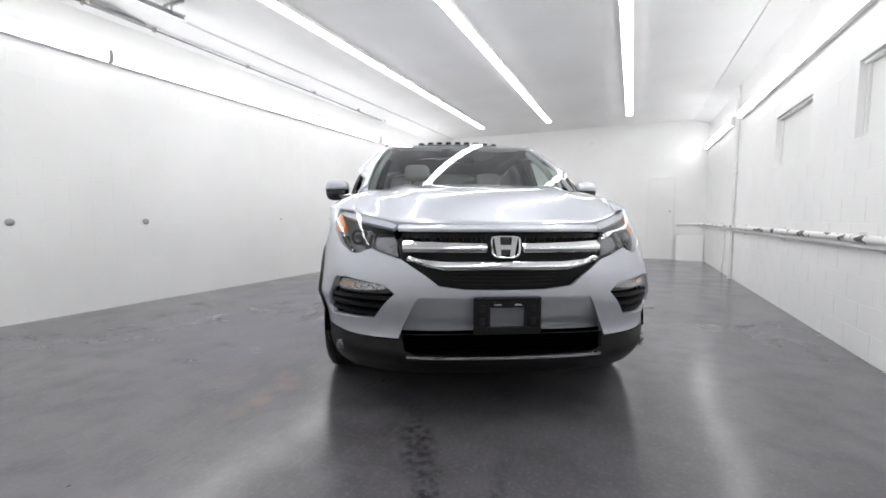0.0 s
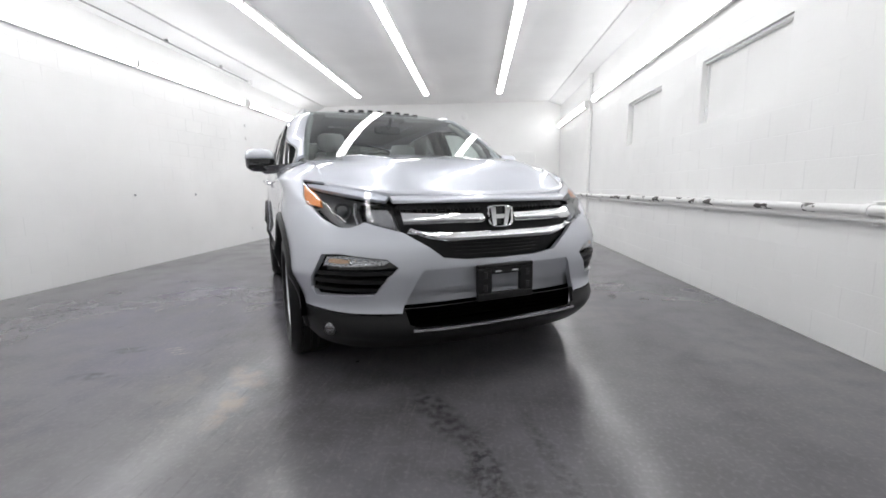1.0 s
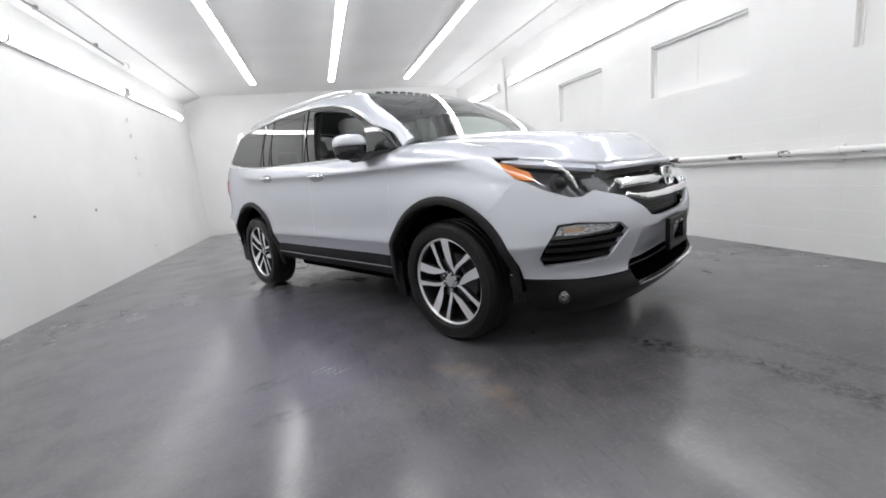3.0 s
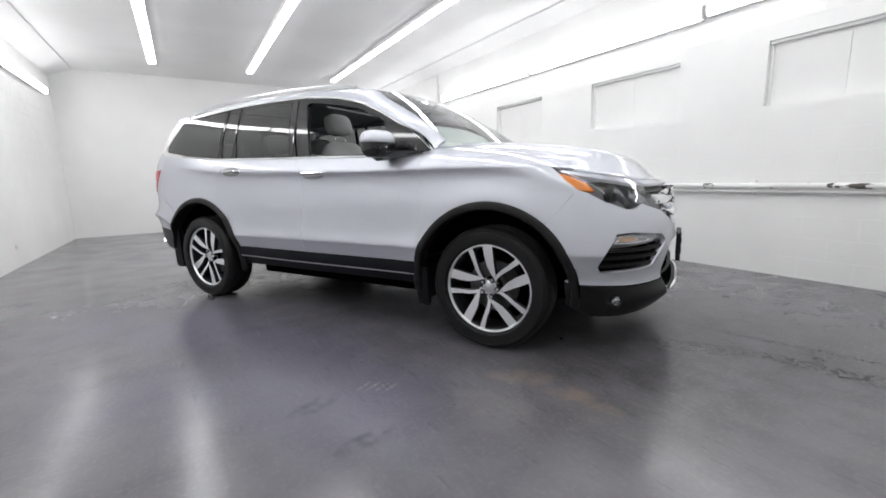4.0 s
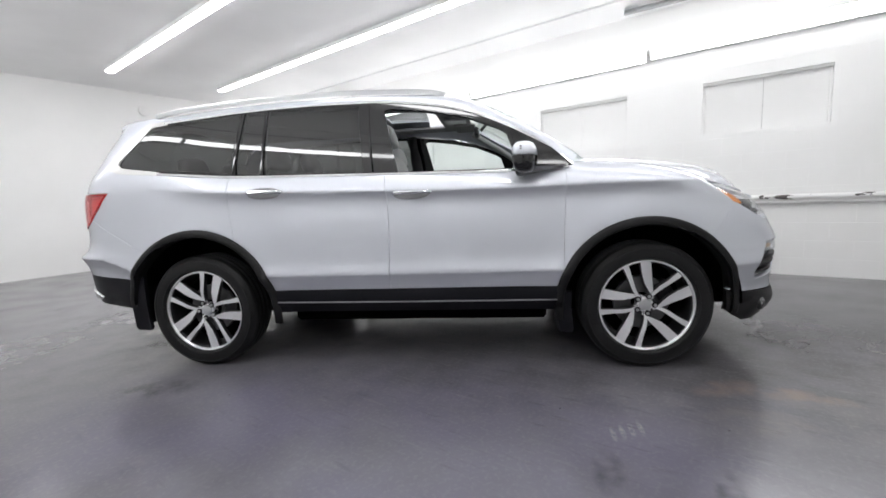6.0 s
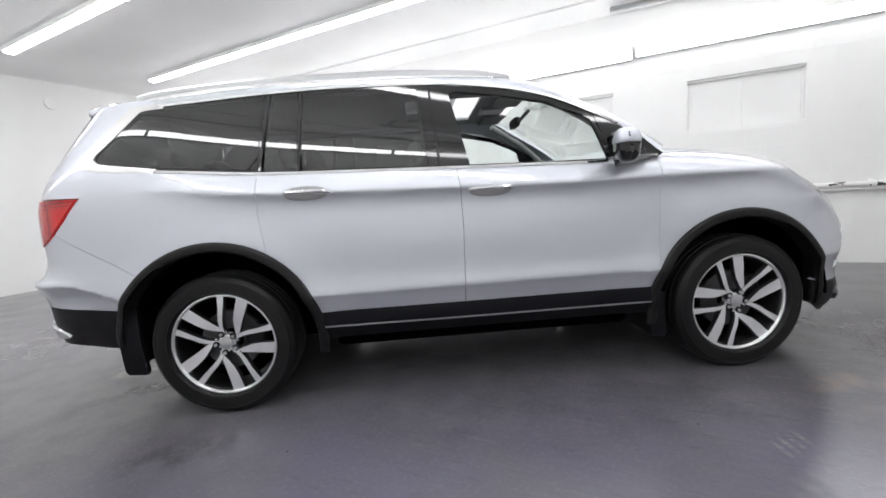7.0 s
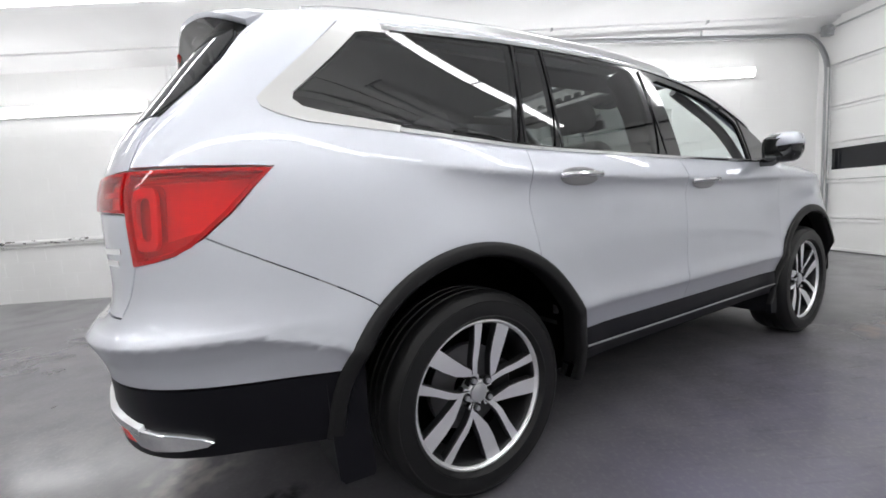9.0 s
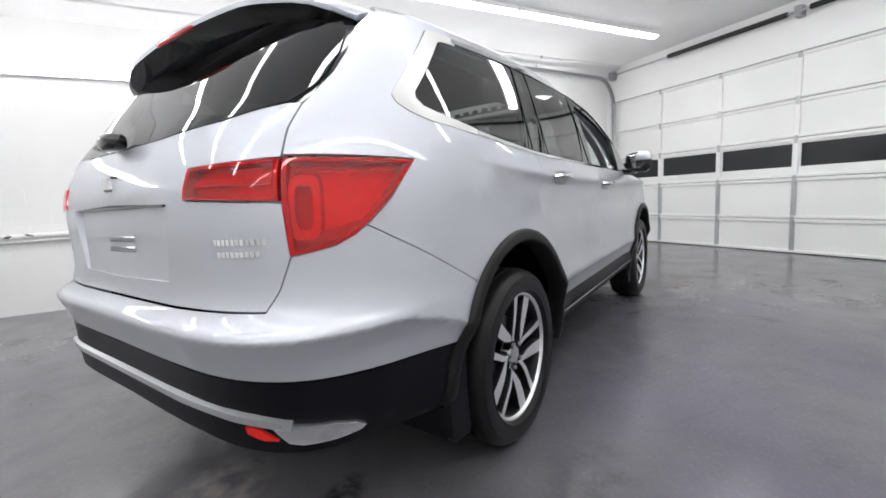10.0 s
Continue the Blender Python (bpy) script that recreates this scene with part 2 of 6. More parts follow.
tagged(ws, "lit white fluorescent strip light in the far corner", "strip light", "wall strip lights")
ws.matrix_basis = pose(XL + 0.001, 8.2, 2.80, 0, -90, 0)
copy_thing(ws, pose(XR - 0.001, 8.75, 2.70, 0, 90, 0))

# ---------------------------------------------------------------- the sectional door behind the camera's start
STEEL = material("galvanised_steel", (0.45, 0.46, 0.47), 0.35, 0.8)
GALV = material("dull_galvanised_strip", (0.42, 0.43, 0.44), 0.5, 0.3)
BLACK = material("black_coating", (0.012, 0.012, 0.013), 0.4)
TINT = material("dark_door_pane", (0.012, 0.013, 0.016), 0.12)
DX0, DX1 = -4.70, 1.475
wall_door = bmesh.new()
box_bm(XL, DX0 - 0.02, YD - 0.3, YD, 0, ZC, bm=wall_door)
box_bm(DX1 + 0.02, XR, YD - 0.3, YD, 0, ZC, bm=wall_door)
box_bm(DX0 - 0.02, DX1 + 0.02, YD - 0.3, YD, 2.72, ZC, bm=wall_door)
tagged(part("wall_door", wall_door, WALL), "white painted wall round the wide garage door", "wall", kind=STR)
door = empty("door_1", 0, YD - 0.07, 0)
tagged(door, "closed white sectional garage door with a dark window row", "garage door", kind=STR)
STILES = [1.465, 0.45, -0.575, -1.6, -2.62, -3.65, -4.68]
JOINTS = [0.004, 0.49, 1.06, 1.60, 2.12, 2.72]
for z0, z1 in zip(JOINTS, JOINTS[1:]):
    row_is_glazed = z0 == 1.06
    sec = bmesh.new()
    if row_is_glazed:
        box_bm(DX0, DX1, -0.045, 0.0, z0 + 0.003, 1.21, bm=sec)
        box_bm(DX0, DX1, -0.045, 0.0, 1.52, z1 - 0.003, bm=sec)
        for x in STILES:
            box_bm(max(DX0, x - 0.05), min(DX1, x + 0.05), -0.045, 0.0, 1.21, 1.52, bm=sec)
    else:
        box_bm(DX0, DX1, -0.045, 0.0, z0 + 0.003, z1 - 0.003, bm=sec)
    section = part("section", sec, DOORM, door)
    part("rail", box_bm(DX0, DX1, 0.0, 0.022, z1 - 0.05, z1 - 0.006, 0.004), WHITE, section)
    part("rail", box_bm(DX0, DX1, 0.0, 0.022, z0 + 0.006, z0 + 0.045, 0.004), WHITE, section)
    for x in STILES:
        part("stile", box_bm(max(DX0, x - 0.028), min(DX1, x + 0.028), 0.001, 0.026, z0 + 0.04, z1 - 0.045, 0.004), GALV if z0 < 1.0 else WHITE, section)
        part("hinge", box_bm(max(DX0, x - 0.022), min(DX1, x + 0.022), 0.024, 0.032, z1 - 0.075, z1 + 0.03, 0.003), STEEL, section)
    if row_is_glazed:
        for x1, x0 in zip(STILES, STILES[1:]):
            part("pane", box_bm(x0 + 0.05, x1 - 0.05, -0.035, -0.02, 1.21, 1.52), TINT, section, "dark window pane")
part("bottom_seal", box_bm(DX0, DX1, -0.04, 0.005, 0.0, 0.02), BLACK, door)

# tracks, shaft and spring of the door
for side, x in ((1, 1.42), (-1, -4.64)):
    tr = empty("door_track", x, YD + 0.02, 0)
    tagged(tr, "galvanised steel door track curving under the ceiling", "door track", "door tracks")
    pts = [(0, 0, 0.02), (0, 0, 1.2), (0, 0, 2.55)] + [(0, 0.42 - 0.42 * math.cos(a), 2.62 + 0.54 * math.sin(a)) for a in [math.pi / 2 * k / 8 for k in range(1, 9)]] + [(0, 2.2, 3.2), (0, 4.25, 3.25)]
    bm = bmesh.new()
    rings = []
    for i, p in enumerate(pts):
        a, b = Vector(pts[max(i - 1, 0)]), Vector(pts[min(i + 1, len(pts) - 1)])
        d = (b - a).normalized()
        n = Vector((0, -d.z, d.y))
        rings.append([bm.verts.new(Vector(p) + Vector((side * u, 0, 0)) + n * v) for u, v in ((-0.02, -0.026), (0.022, -0.026), (0.022, 0.026), (-0.02, 0.026), (-0.02, 0.021), (0.017, 0.021), (0.017, -0.021), (-0.02, -0.021))])
    for q0, q1 in zip(rings, rings[1:]):
        for k in range(8):
            bm.faces.new((q0[k], q0[(k + 1) % 8], q1[(k + 1) % 8], q1[k]))
    part("track", bm, STEEL, tr)
    for y in (1.9, 4.1):
        part("hanger", box_bm(-0.018, 0.018, y - 0.003, y + 0.003, 3.22, ZC - 0.0), STEEL, tr)
        part("hanger", box_bm(-side * 0.02 - 0.16, -side * 0.02 + 0.16, y + 0.004, y + 0.03, ZC - 0.035, ZC - 0.001, 0.003), STEEL, tr)
    part("jamb_plate", box_bm(side * 0.02 - 0.03, side * 0.02 + 0.03, -0.018, 0.0, 0.0, 2.7, 0.003), WHITE, tr)
shaft = empty("torsion_shaft", 0, YD + 0.11, 3.2)
tagged(shaft, "steel torsion shaft with dark springs above the garage door", "torsion spring")
part("shaft", sweep_bm([(-4.75, 0, 0), (1.47, 0, 0)], 0.014, 10), STEEL, shaft, smooth=60)
for a, b in ((-1.5, 0.2), (-3.6, -1.75)):
    bm = bmesh.new()
    n = 60
    sweep_bm([(a + (b - a) * k / n, 0, 0) for k in range(n + 1)], [0.034 + 0.003 * (k % 2) for k in range(n + 1)], 12, bm)
    part("spring", bm, BLACK, shaft, "dark coil spring", smooth=60)
for x in (-1.62, -4.7, 1.40):
    part("bearing_bracket", box_bm(x - 0.04, x + 0.04, -0.11, 0.02, -0.07, 0.07, 0.004), STEEL, shaft)
for x in (-4.55, 1.33):
    part("cable_drum", sweep_bm([(x - 0.035, 0, 0), (x - 0.03, 0, 0), (x + 0.03, 0, 0), (x + 0.035, 0, 0)], [0.05, 0.06, 0.06, 0.05], 20), STEEL, shaft, smooth=40)

# ---------------------------------------------------------------- pipes and cables on the walls
chip = wall_paint("chipped_pipe_paint", (0.78, 0.78, 0.77), 0.3)
n_, l_, b_ = nodes_of(chip)
spots = add_noise(chip, 13, 8, (1, 0.5, 1))
l_.new(mix_color(chip, remap(chip, spots, 0, 1, 0.588, 0.612), (0.80, 0.80, 0.79), (0.07, 0.065, 0.06)), b_.inputs["Base Color"])
pipe = empty("wall_pipe", XR - 0.07, 0, 0.885)
tagged(pipe, "white painted pipe with chipped dark patches along the wall", "pipe")
part("pipe", sweep_bm([(0, YD, 0), (0, 3, 0), (0, 8, 0), (0, YF - 0.02, 0)], 0.03, 16), chip, pipe, smooth=60)
part("lower_pipe", sweep_bm([(0.02, YD, -0.058), (0.02, 6, -0.058), (0.02, YF - 0.02, -0.058)], 0.013, 10), WHITE, pipe, smooth=60)
for k in range(7):
    y = 0.6 + 1.75 * k
    ring = bmesh.new()
    sweep_bm([(0, y - 0.02, 0), (0, y + 0.02, 0)], 0.036, 16, ring)
    part("clamp", ring, WHITE, pipe, smooth=40)
    part("bracket", box_bm(0.02, 0.07, y - 0.015, y + 0.015, -0.09, 0.05, 0.003), WHITE, pipe)
riser = empty("riser_pipe", XR - 0.04, 8.45, 0)
tagged(riser, "white painted riser pipe on the block wall", "pipe")
part("riser", sweep_bm([(0, 0, 0), (0, 0, 1.6), (0, 0, 3.22)], 0.028, 14), WHITE, riser, smooth=60)
for z in (0.5, 1.8, 3.0):
    part("clamp", box_bm(-0.03, 0.04, -0.045, 0.045, z - 0.012, z + 0.012, 0.003), WHITE, riser)
down = empty("drop_pipe", XR - 0.02, 9.1, 0)
tagged(down, "thin white painted drop pipe below the wall pipe", "pipe")
part("drop", sweep_bm([(0, 0.12, 0.0), (0, 0.05, 0.45), (0, 0, 0.84)], 0.012, 10), WHITE, down, smooth=60)
cond = empty("conduit", -5.19, 0, 3.19)
tagged(cond, "grey cable conduit under the ceiling edge", "conduit")
RUSTY = wall_paint("worn_conduit_paint", (0.30, 0.30, 0.30), 0.2)
part("tube", sweep_bm([(0, YD, 0.03), (0, 1.5, 0.03), (0, 3.2, 0.035), (0.01, 5.5, 0.02), (0, 8.08, 0.0)], 0.011, 8), RUSTY, cond, smooth=60)
for y in (0.5, 1.6, 2.5, 3.2, 4.5, 5.9, 7.2):
    part("clip", box_bm(-0.02, 0.03, y - 0.012, y + 0.012, 0.01, 0.055, 0.003), RUSTY, cond)
part("junction_box", box_bm(-0.04, 0.05, 8.06, 8.16, -0.06, 0.03, 0.008), WHITE, cond)
for k, (y, ln) in enumerate(((2.55, 0.55), (1.6, 0.7))):
    bundle = sweep_bm([(0.03, y, 0.05), (0.05, y + ln * 0.3, 0.03), (0.03, y + ln * 0.6, 0.05), (0.02, y + ln, 0.045)], [0.012, 0.03, 0.024, 0.012], 10)
    part("cable_bundle", bundle, RUSTY, cond, "dusty grey cable bundle", smooth=60)
# small fixing plates on the left wall
for k, (y, z, r) in enumerate(((1.876, 0.98, 0.035), (3.077, 0.975, 0.035), (5.19, 1.0, 0.016), (6.42, 0.995, 0.02))):
    bm = sweep_bm([(XL, y, z), (XL + 0.008, y, z), (XL + 0.012, y, z)], [r, r, r * 0.6], 16)
    a = part("wall_anchor", bm, STEEL, None, smooth=40)
    tagged(a, "small round steel wall anchor in white block wall", "wall anchor", "wall anchors")
for k, (z, w) in enumerate(((2.35, 0.05), (2.1, 0.04), (1.75, 0.04), (1.5, 0.04), (0.28, 0.05))):
    a = part("wall_box", box_bm(XL, XL + 0.025, 8.08 - w / 2, 8.08 + w / 2, z - 0.03, z + 0.03, 0.006), WHITE)
    tagged(a, "small white painted box on the wall", "wall box", "wall boxes")
disc = part("smoke_detector", sweep_bm([(-1.0, YF, 3.02), (-1.0, YF - 0.03, 3.02), (-1.0, YF - 0.04, 3.02)], [0.10, 0.10, 0.07], 24), WHITE, smooth=40)
tagged(disc, "round white detector high on the end wall", "detector")
board = empty("white_board", 1.29, 11.42, 0)
tagged(board, "plain white board leaning in the far corner on the floor", "board")
part("panel", box_bm(-0.29, 0.27, -0.012, 0.012, 0.0, 0.63, 0.004), WHITE, board)
part("edge_strip", box_bm(-0.29, 0.27, -0.016, 0.016, 0.6305, 0.642, 0.003), WHITE, board)
board.rotation_euler = (radians(-14), 0, 0)
ledge = part("wall_ledge", box_bm(1.0, XR - 0.002, YF - 0.05, YF - 0.001, 0.86, 0.90, 0.006), WHITE)
tagged(ledge, "narrow white painted ledge on the end wall", "ledge")
door_2 = empty("door_2", 0.64, YF - 0.001, 0)
tagged(door_2, "flush white painted door in the end wall", "door", kind=STR)
part("leaf", box_bm(-0.27, 0.27, -0.012, 0.0, 0.01, 1.98, 0.003), WHITE, door_2)
for x in (-0.30, 0.272):
    part("jamb", box_bm(x, x + 0.028, -0.02, 0.0, 0.0, 2.0, 0.003), WHITE, door_2)
part("head", box_bm(-0.30, 0.30, -0.02, 0.0, 2.002, 2.03, 0.003), WHITE, door_2)
part("handle", sweep_bm([(0.2, -0.012, 1.19), (0.2, -0.045, 1.19), (0.2, -0.055, 1.19)], [0.012, 0.02, 0.012], 12), STEEL, door_2, smooth=50)
# ---------------------------------------------------------------- the car's shape
# car axes: x ahead, y to its left, z up; the origin lies on the floor midway between the axles


def curve(*pts):
    """A smooth function through (x, y) points in rising x."""
    xs, ys = [p[0] for p in pts], [p[1] for p in pts]
    sl = [(ys[i + 1] - ys[i]) / (xs[i + 1] - xs[i]) for i in range(len(xs) - 1)]
    tg = [sl[0]] + [0.0 if a * b <= 0 else 2 * a * b / (a + b) for a, b in zip(sl, sl[1:])] + [sl[-1]]

    def f(x):
        if x <= xs[0]:
            return ys[0] + (x - xs[0]) * tg[0]
        if x >= xs[-1]:
            return ys[-1] + (x - xs[-1]) * tg[-1]
        i = max(k for k in range(len(xs) - 1) if xs[k] <= x)
        h = xs[i + 1] - xs[i]
        t = (x - xs[i]) / h
        return (ys[i] * (1 + 2 * t) * (1 - t) ** 2 + tg[i] * h * t * (1 - t) ** 2
                + ys[i + 1] * t * t * (3 - 2 * t) + tg[i + 1] * h * t * t * (t - 1))
    return f


def eased(f, z0, z1, broad, fine=None, creases=()):
    """f with its kinks averaged out over about broad metres, over fine metres at the creases."""
    zs = np.arange(z0 - 0.2, z1 + 0.2, 0.002)
    ys = np.array([f(float(z)) for z in zs])

    def blur(w):
        k = np.exp(-0.5 * (np.arange(-80, 81) * 0.002 / w) ** 2)
        return np.convolve(np.pad(ys, 80, mode="reflect", reflect_type="odd"), k / k.sum(), mode="valid")
    out = blur(broad)
    if fine:
        m = np.zeros_like(zs)
        for c in creases:
            m = np.maximum(m, np.exp(-((zs - c) / 0.035) ** 2))
        out = out * (1 - m) + blur(fine) * m
    out = out.tolist()
    first = float(zs[0])

    def g(z):
        q = min(max((z - first) / 0.002, 1.0), len(out) - 3.0)
        i = int(q)
        t = q - i
        a, b, c, d = out[i - 1], out[i], out[i + 1], out[i + 2]
        return b + 0.5 * t * (c - a + t * (2 * a - 5 * b + 4 * c - d + t * (3 * (b - c) + d - a)))
    return g


side_profile = curve((0.18, 0.90), (0.30, 0.945), (0.40, 0.962), (0.46, 0.962), (0.51, 0.972), (0.590, 0.9965), (0.600, 1.0015), (0.613, 1.0015), (0.66, 0.9930), (0.70, 0.9880), (0.76, 0.9858),
                     (0.84, 0.9850), (0.92, 0.9815), (1.00, 0.9752), (1.035, 0.9738), (1.07, 0.9775), (1.095, 0.9882), (1.109, 0.9953), (1.118, 0.9946), (1.15, 0.981), (1.20, 0.955), (1.25, 0.922), (1.35, 0.896), (1.45, 0.873),
                     (1.55, 0.842), (1.62, 0.817), (1.676, 0.793), (1.74, 0.73))
rear_profile = curve((0.18, 0.90), (0.30, 0.945), (0.40, 0.962), (0.46, 0.960), (0.51, 0.968), (0.590, 0.9965), (0.600, 1.0015), (0.613, 1.0015), (0.66, 0.9960), (0.70, 0.9925), (0.82, 0.987), (0.95, 0.981), (1.05, 0.973), (1.13, 0.960),
                     (1.20, 0.943), (1.28, 0.919), (1.36, 0.896), (1.45, 0.870), (1.55, 0.840), (1.62, 0.816), (1.676, 0.793), (1.74, 0.73))
nose_profile = curve((0.18, 2.22), (0.27, 2.34), (0.33, 2.39), (0.36, 2.395), (0.42, 2.37), (0.48, 2.36), (0.55, 2.37), (0.66, 2.385),
                     (0.74, 2.38), (0.82, 2.355), (0.90, 2.33), (0.97, 2.295), (1.02, 2.25), (1.08, 2.17), (1.16, 2.02))
tail_profile = curve((0.22, 2.38), (0.33, 2.475), (0.40, 2.49), (0.50, 2.497), (0.60, 2.498), (0.65, 2.506), (0.70, 2.523), (0.742, 2.539), (0.752, 2.540), (0.768, 2.524), (0.79, 2.482), (0.90, 2.468),
                     (1.05, 2.472), (1.12, 2.47), (1.20, 2.45), (1.26, 2.426), (1.30, 2.405), (1.40, 2.33), (1.50, 2.255), (1.60, 2.175), (1.70, 2.09), (1.76, 2.02))
side_profile = eased(side_profile, 0.18, 1.74, 0.018, 0.003, (0.598, 1.110))
rear_profile = eased(rear_profile, 0.18, 1.74, 0.04, 0.003, (0.598,))
nose_profile = eased(nose_profile, 0.18, 1.16, 0.012)
tail_profile = eased(tail_profile, 0.22, 1.76, 0.02, 0.004, (0.748, 1.14))
belt_line = curve((-1.95, 1.34), (-1.65, 1.302), (-1.15, 1.255), (-0.6, 1.235), (0.0, 1.217), (0.6, 1.202), (1.0, 1.205))
fender_top = curve((0.9, 1.245), (1.05, 1.24), (1.37, 1.212), (1.67, 1.158), (1.84, 1.098), (2.0, 1.045), (2.2, 0.99))
XCF, XCR, MR = 1.45, -1.3, 4.2
RISE = 0.1877                         # how far the lower crease climbs behind the rear wheel
LF_, LS_, LR_ = 1.35, 2.75, 1.45      # lengths in u of the front corner, the side and the rear corner


def half_width(x, z):
    b = belt_line(min(max(x, -1.95), 1.0)) - 1.215
    k = min(max((z - 0.75) / 0.45, 0.0), 1.0)
    low = RISE * min(max((-1.75 - x) / 0.4, 0.0), 1.0) * min(max((0.98 - z) / 0.3, 0.0), 1.0)   # the lower crease rises behind the wheel
    q = z - b * k * k * (3 - 2 * k) - low
    k = min(max((-1.15 - x) / 0.65, 0.0), 1.0)
    k = k * k * (3 - 2 * k)           # the shoulder fades out towards the tail
    w = 0.015 + side_profile(q) * (1 - k) + rear_profile(q) * k
    for ax in (1.41, -1.41):          # the wings swell a little over the wheels
        r = math.hypot(x - ax, z - 0.376)
        w += 0.012 * math.exp(-((r - 0.54) / 0.10) ** 2) * (1 if z > 0.4 else 0.4)
    if x > 0.85:                      # the front wing rolls over into the bonnet
        k = max(0.0, (z - (fender_top(x) - 0.13)) / 0.13)
        w -= 0.145 * k ** 2.5 * min(1.0, (x - 0.85) / 0.25)
    return w


def outline(u, z):
    """The body's skin at length u along the plan outline from the nose's centre, at height z, on the car's right (y < 0)."""
    flip = -1.0
    if u < 0:
        u, flip = -u, 1.0
    total = LF_ + LS_ + LR_
    if u > total:
        u, flip = 2 * total - u, 1.0
    if u <= LF_:
        a = u / LF_ * math.pi / 2
        c, s = math.cos(a), math.sin(a)
        m = 2.5 + 0.55 * min(max((0.95 - z) / 0.25, 0.0), 1.0)      # the bumper's corners are fuller
        r = (abs(c) ** m + abs(s) ** m) ** (-1 / m)
        x = XCF + (nose_profile(z) - XCF) * c * r
        y = half_width(x, z) * s * r
    elif u < LF_ + LS_:
        x = XCF - (u - LF_)
        y = half_width(x, z)
    else:
        a = (total - u) / LR_ * math.pi / 2
        c, s = math.cos(a), math.sin(a)
        m = MR + 0.75 + 0.4 * min(max((0.85 - z) / 0.15, 0.0), 1.0)         # the bumper's corners are squarer
        r = (abs(c) ** m + abs(s) ** m) ** (-1 / m)
        x = XCR - (tail_profile(z) + XCR) * c * r
        y = half_width(x, z) * s * r
    return x, flip * y, z


def u_front(y, z, sgn=None):
    """u of the skin's point at width y (negative: car's right) on the front corner."""
    lo, hi = 0.0, LF_
    for _ in range(30):
        m = (lo + hi) / 2
        lo, hi = (m, hi) if -outline(m, z)[1] < abs(y) else (lo, m)
    return lo if y <= 0 else -lo


def u_side(x, z):
    lo, hi = 0.0, LF_ + LS_ + LR_
    for _ in range(34):
        m = (lo + hi) / 2
        lo, hi = (m, hi) if outline(m, z)[0] > x else (lo, m)
    return lo


def u_rear(y, z):
    total = LF_ + LS_ + LR_
    lo, hi = LF_ + LS_, total
    for _ in range(30):
        m = (lo + hi) / 2
        lo, hi = (m, hi) if -outline(m, z)[1] > abs(y) else (lo, m)
    return lo if y <= 0 else 2 * total - lo


def glass_plane(u, z):
    """The gently bowed surface of the side windows."""
    x, y, z = outline(u, z)
    q = z - (belt_line(min(max(x, -1.95), 1.0)) - 1.215) - 1.25
    w = 0.929 - 0.155 * q - 0.30 * q * q
    return x, y * w / half_width(x, z), z


def side_y(x, z):
    return -outline(u_side(x, z), z)[1]


# ---------------------------------------------------------------- the car's materials
def paint():
    """Silver flake under a hard clear coat: the flake scatters widely, the coat mirrors the lamps sharply."""
    m = material("silver_metallic_paint", (0.60, 0.62, 0.665), 0.46, 0.70, Specular_Tint=(0.40, 0.41, 0.44, 1.0), Coat_Weight=1.0, Coat_Roughness=0.01, Coat_IOR=1.55)
    n, l, b = nodes_of(m)
    flake = add_noise(m, 900, 2)
    c = mix_color(m, remap(m, flake, 0, 1, 0.3, 0.7), (0.562, 0.582, 0.632), (0.62, 0.64, 0.69))
    l.new(c, b.inputs["Base Color"])
    l.new(remap(m, add_noise(m, 5, 2), 0.44, 0.48), b.inputs["Roughness"])
    return m


def plastic(name, color, rough, bump=0.1, scale=300, spec=0.14):
    m = material(name, color, rough, Specular_IOR_Level=spec)
    add_bump(m, add_noise(m, scale, 3), bump, 0.0006)
    return m


def pane(name, tint, f=1.5):
    """See-through tinted pane with a clear gloss."""
    m = bpy.data.materials.new(name)
    m.use_nodes = True
    n, l = m.node_tree.nodes, m.node_tree.links
    n.remove(n["Principled BSDF"])
    t, g, x, fr = n.new("ShaderNodeBsdfTransparent"), n.new("ShaderNodeBsdfGlossy"), n.new("ShaderNodeMixShader"), n.new("ShaderNodeLayerWeight")
    p, r = n.new("ShaderNodeMath"), n.new("ShaderNodeMapRange")
    t.inputs[0].default_value = (*tint, 1)
    g.inputs["Roughness"].default_value = 0.015
    fr.inputs[0].default_value = 0.5
    p.operation, p.inputs[1].default_value = "POWER", 4.0
    f0 = ((f - 1) / (f + 1)) ** 2 * 2        # both faces of the pane
    r.inputs["To Min"].default_value, r.inputs["To Max"].default_value = f0, 1.0
    l.new(fr.outputs["Facing"], p.inputs[0])
    l.new(p.outputs[0], r.inputs["Value"])
    l.new(r.outputs[0], x.inputs[0])
    l.new(t.outputs[0], x.inputs[1])
    l.new(g.outputs[0], x.inputs[2])
    l.new(x.outputs[0], n["Material Output"].inputs[0])
    return m


PAINT = paint()
CLAD = plastic("black_grained_plastic", (0.009, 0.009, 0.0095), 0.45, spec=0.25)
SILLB = plastic("dull_black_plastic", (0.0065, 0.0065, 0.009), 0.42, spec=0.14)
GLOSSB = material("gloss_black", (0.008, 0.008, 0.009), 0.08, Coat_Weight=0.5)
CHROME = material("chrome", (0.86, 0.87, 0.88), 0.07, 1.0)
SATIN = material("satin_silver", (0.62, 0.63, 0.64), 0.28, 0.9)
PRIVACY = pane("dark_privacy_glass", (0.16, 0.172, 0.168), 1.58)
CLEAR = pane("clear_green_glass", (0.84, 0.91, 0.885), 1.6)
LENS = pane("clear_lens", (0.93, 0.94, 0.95), 1.33)
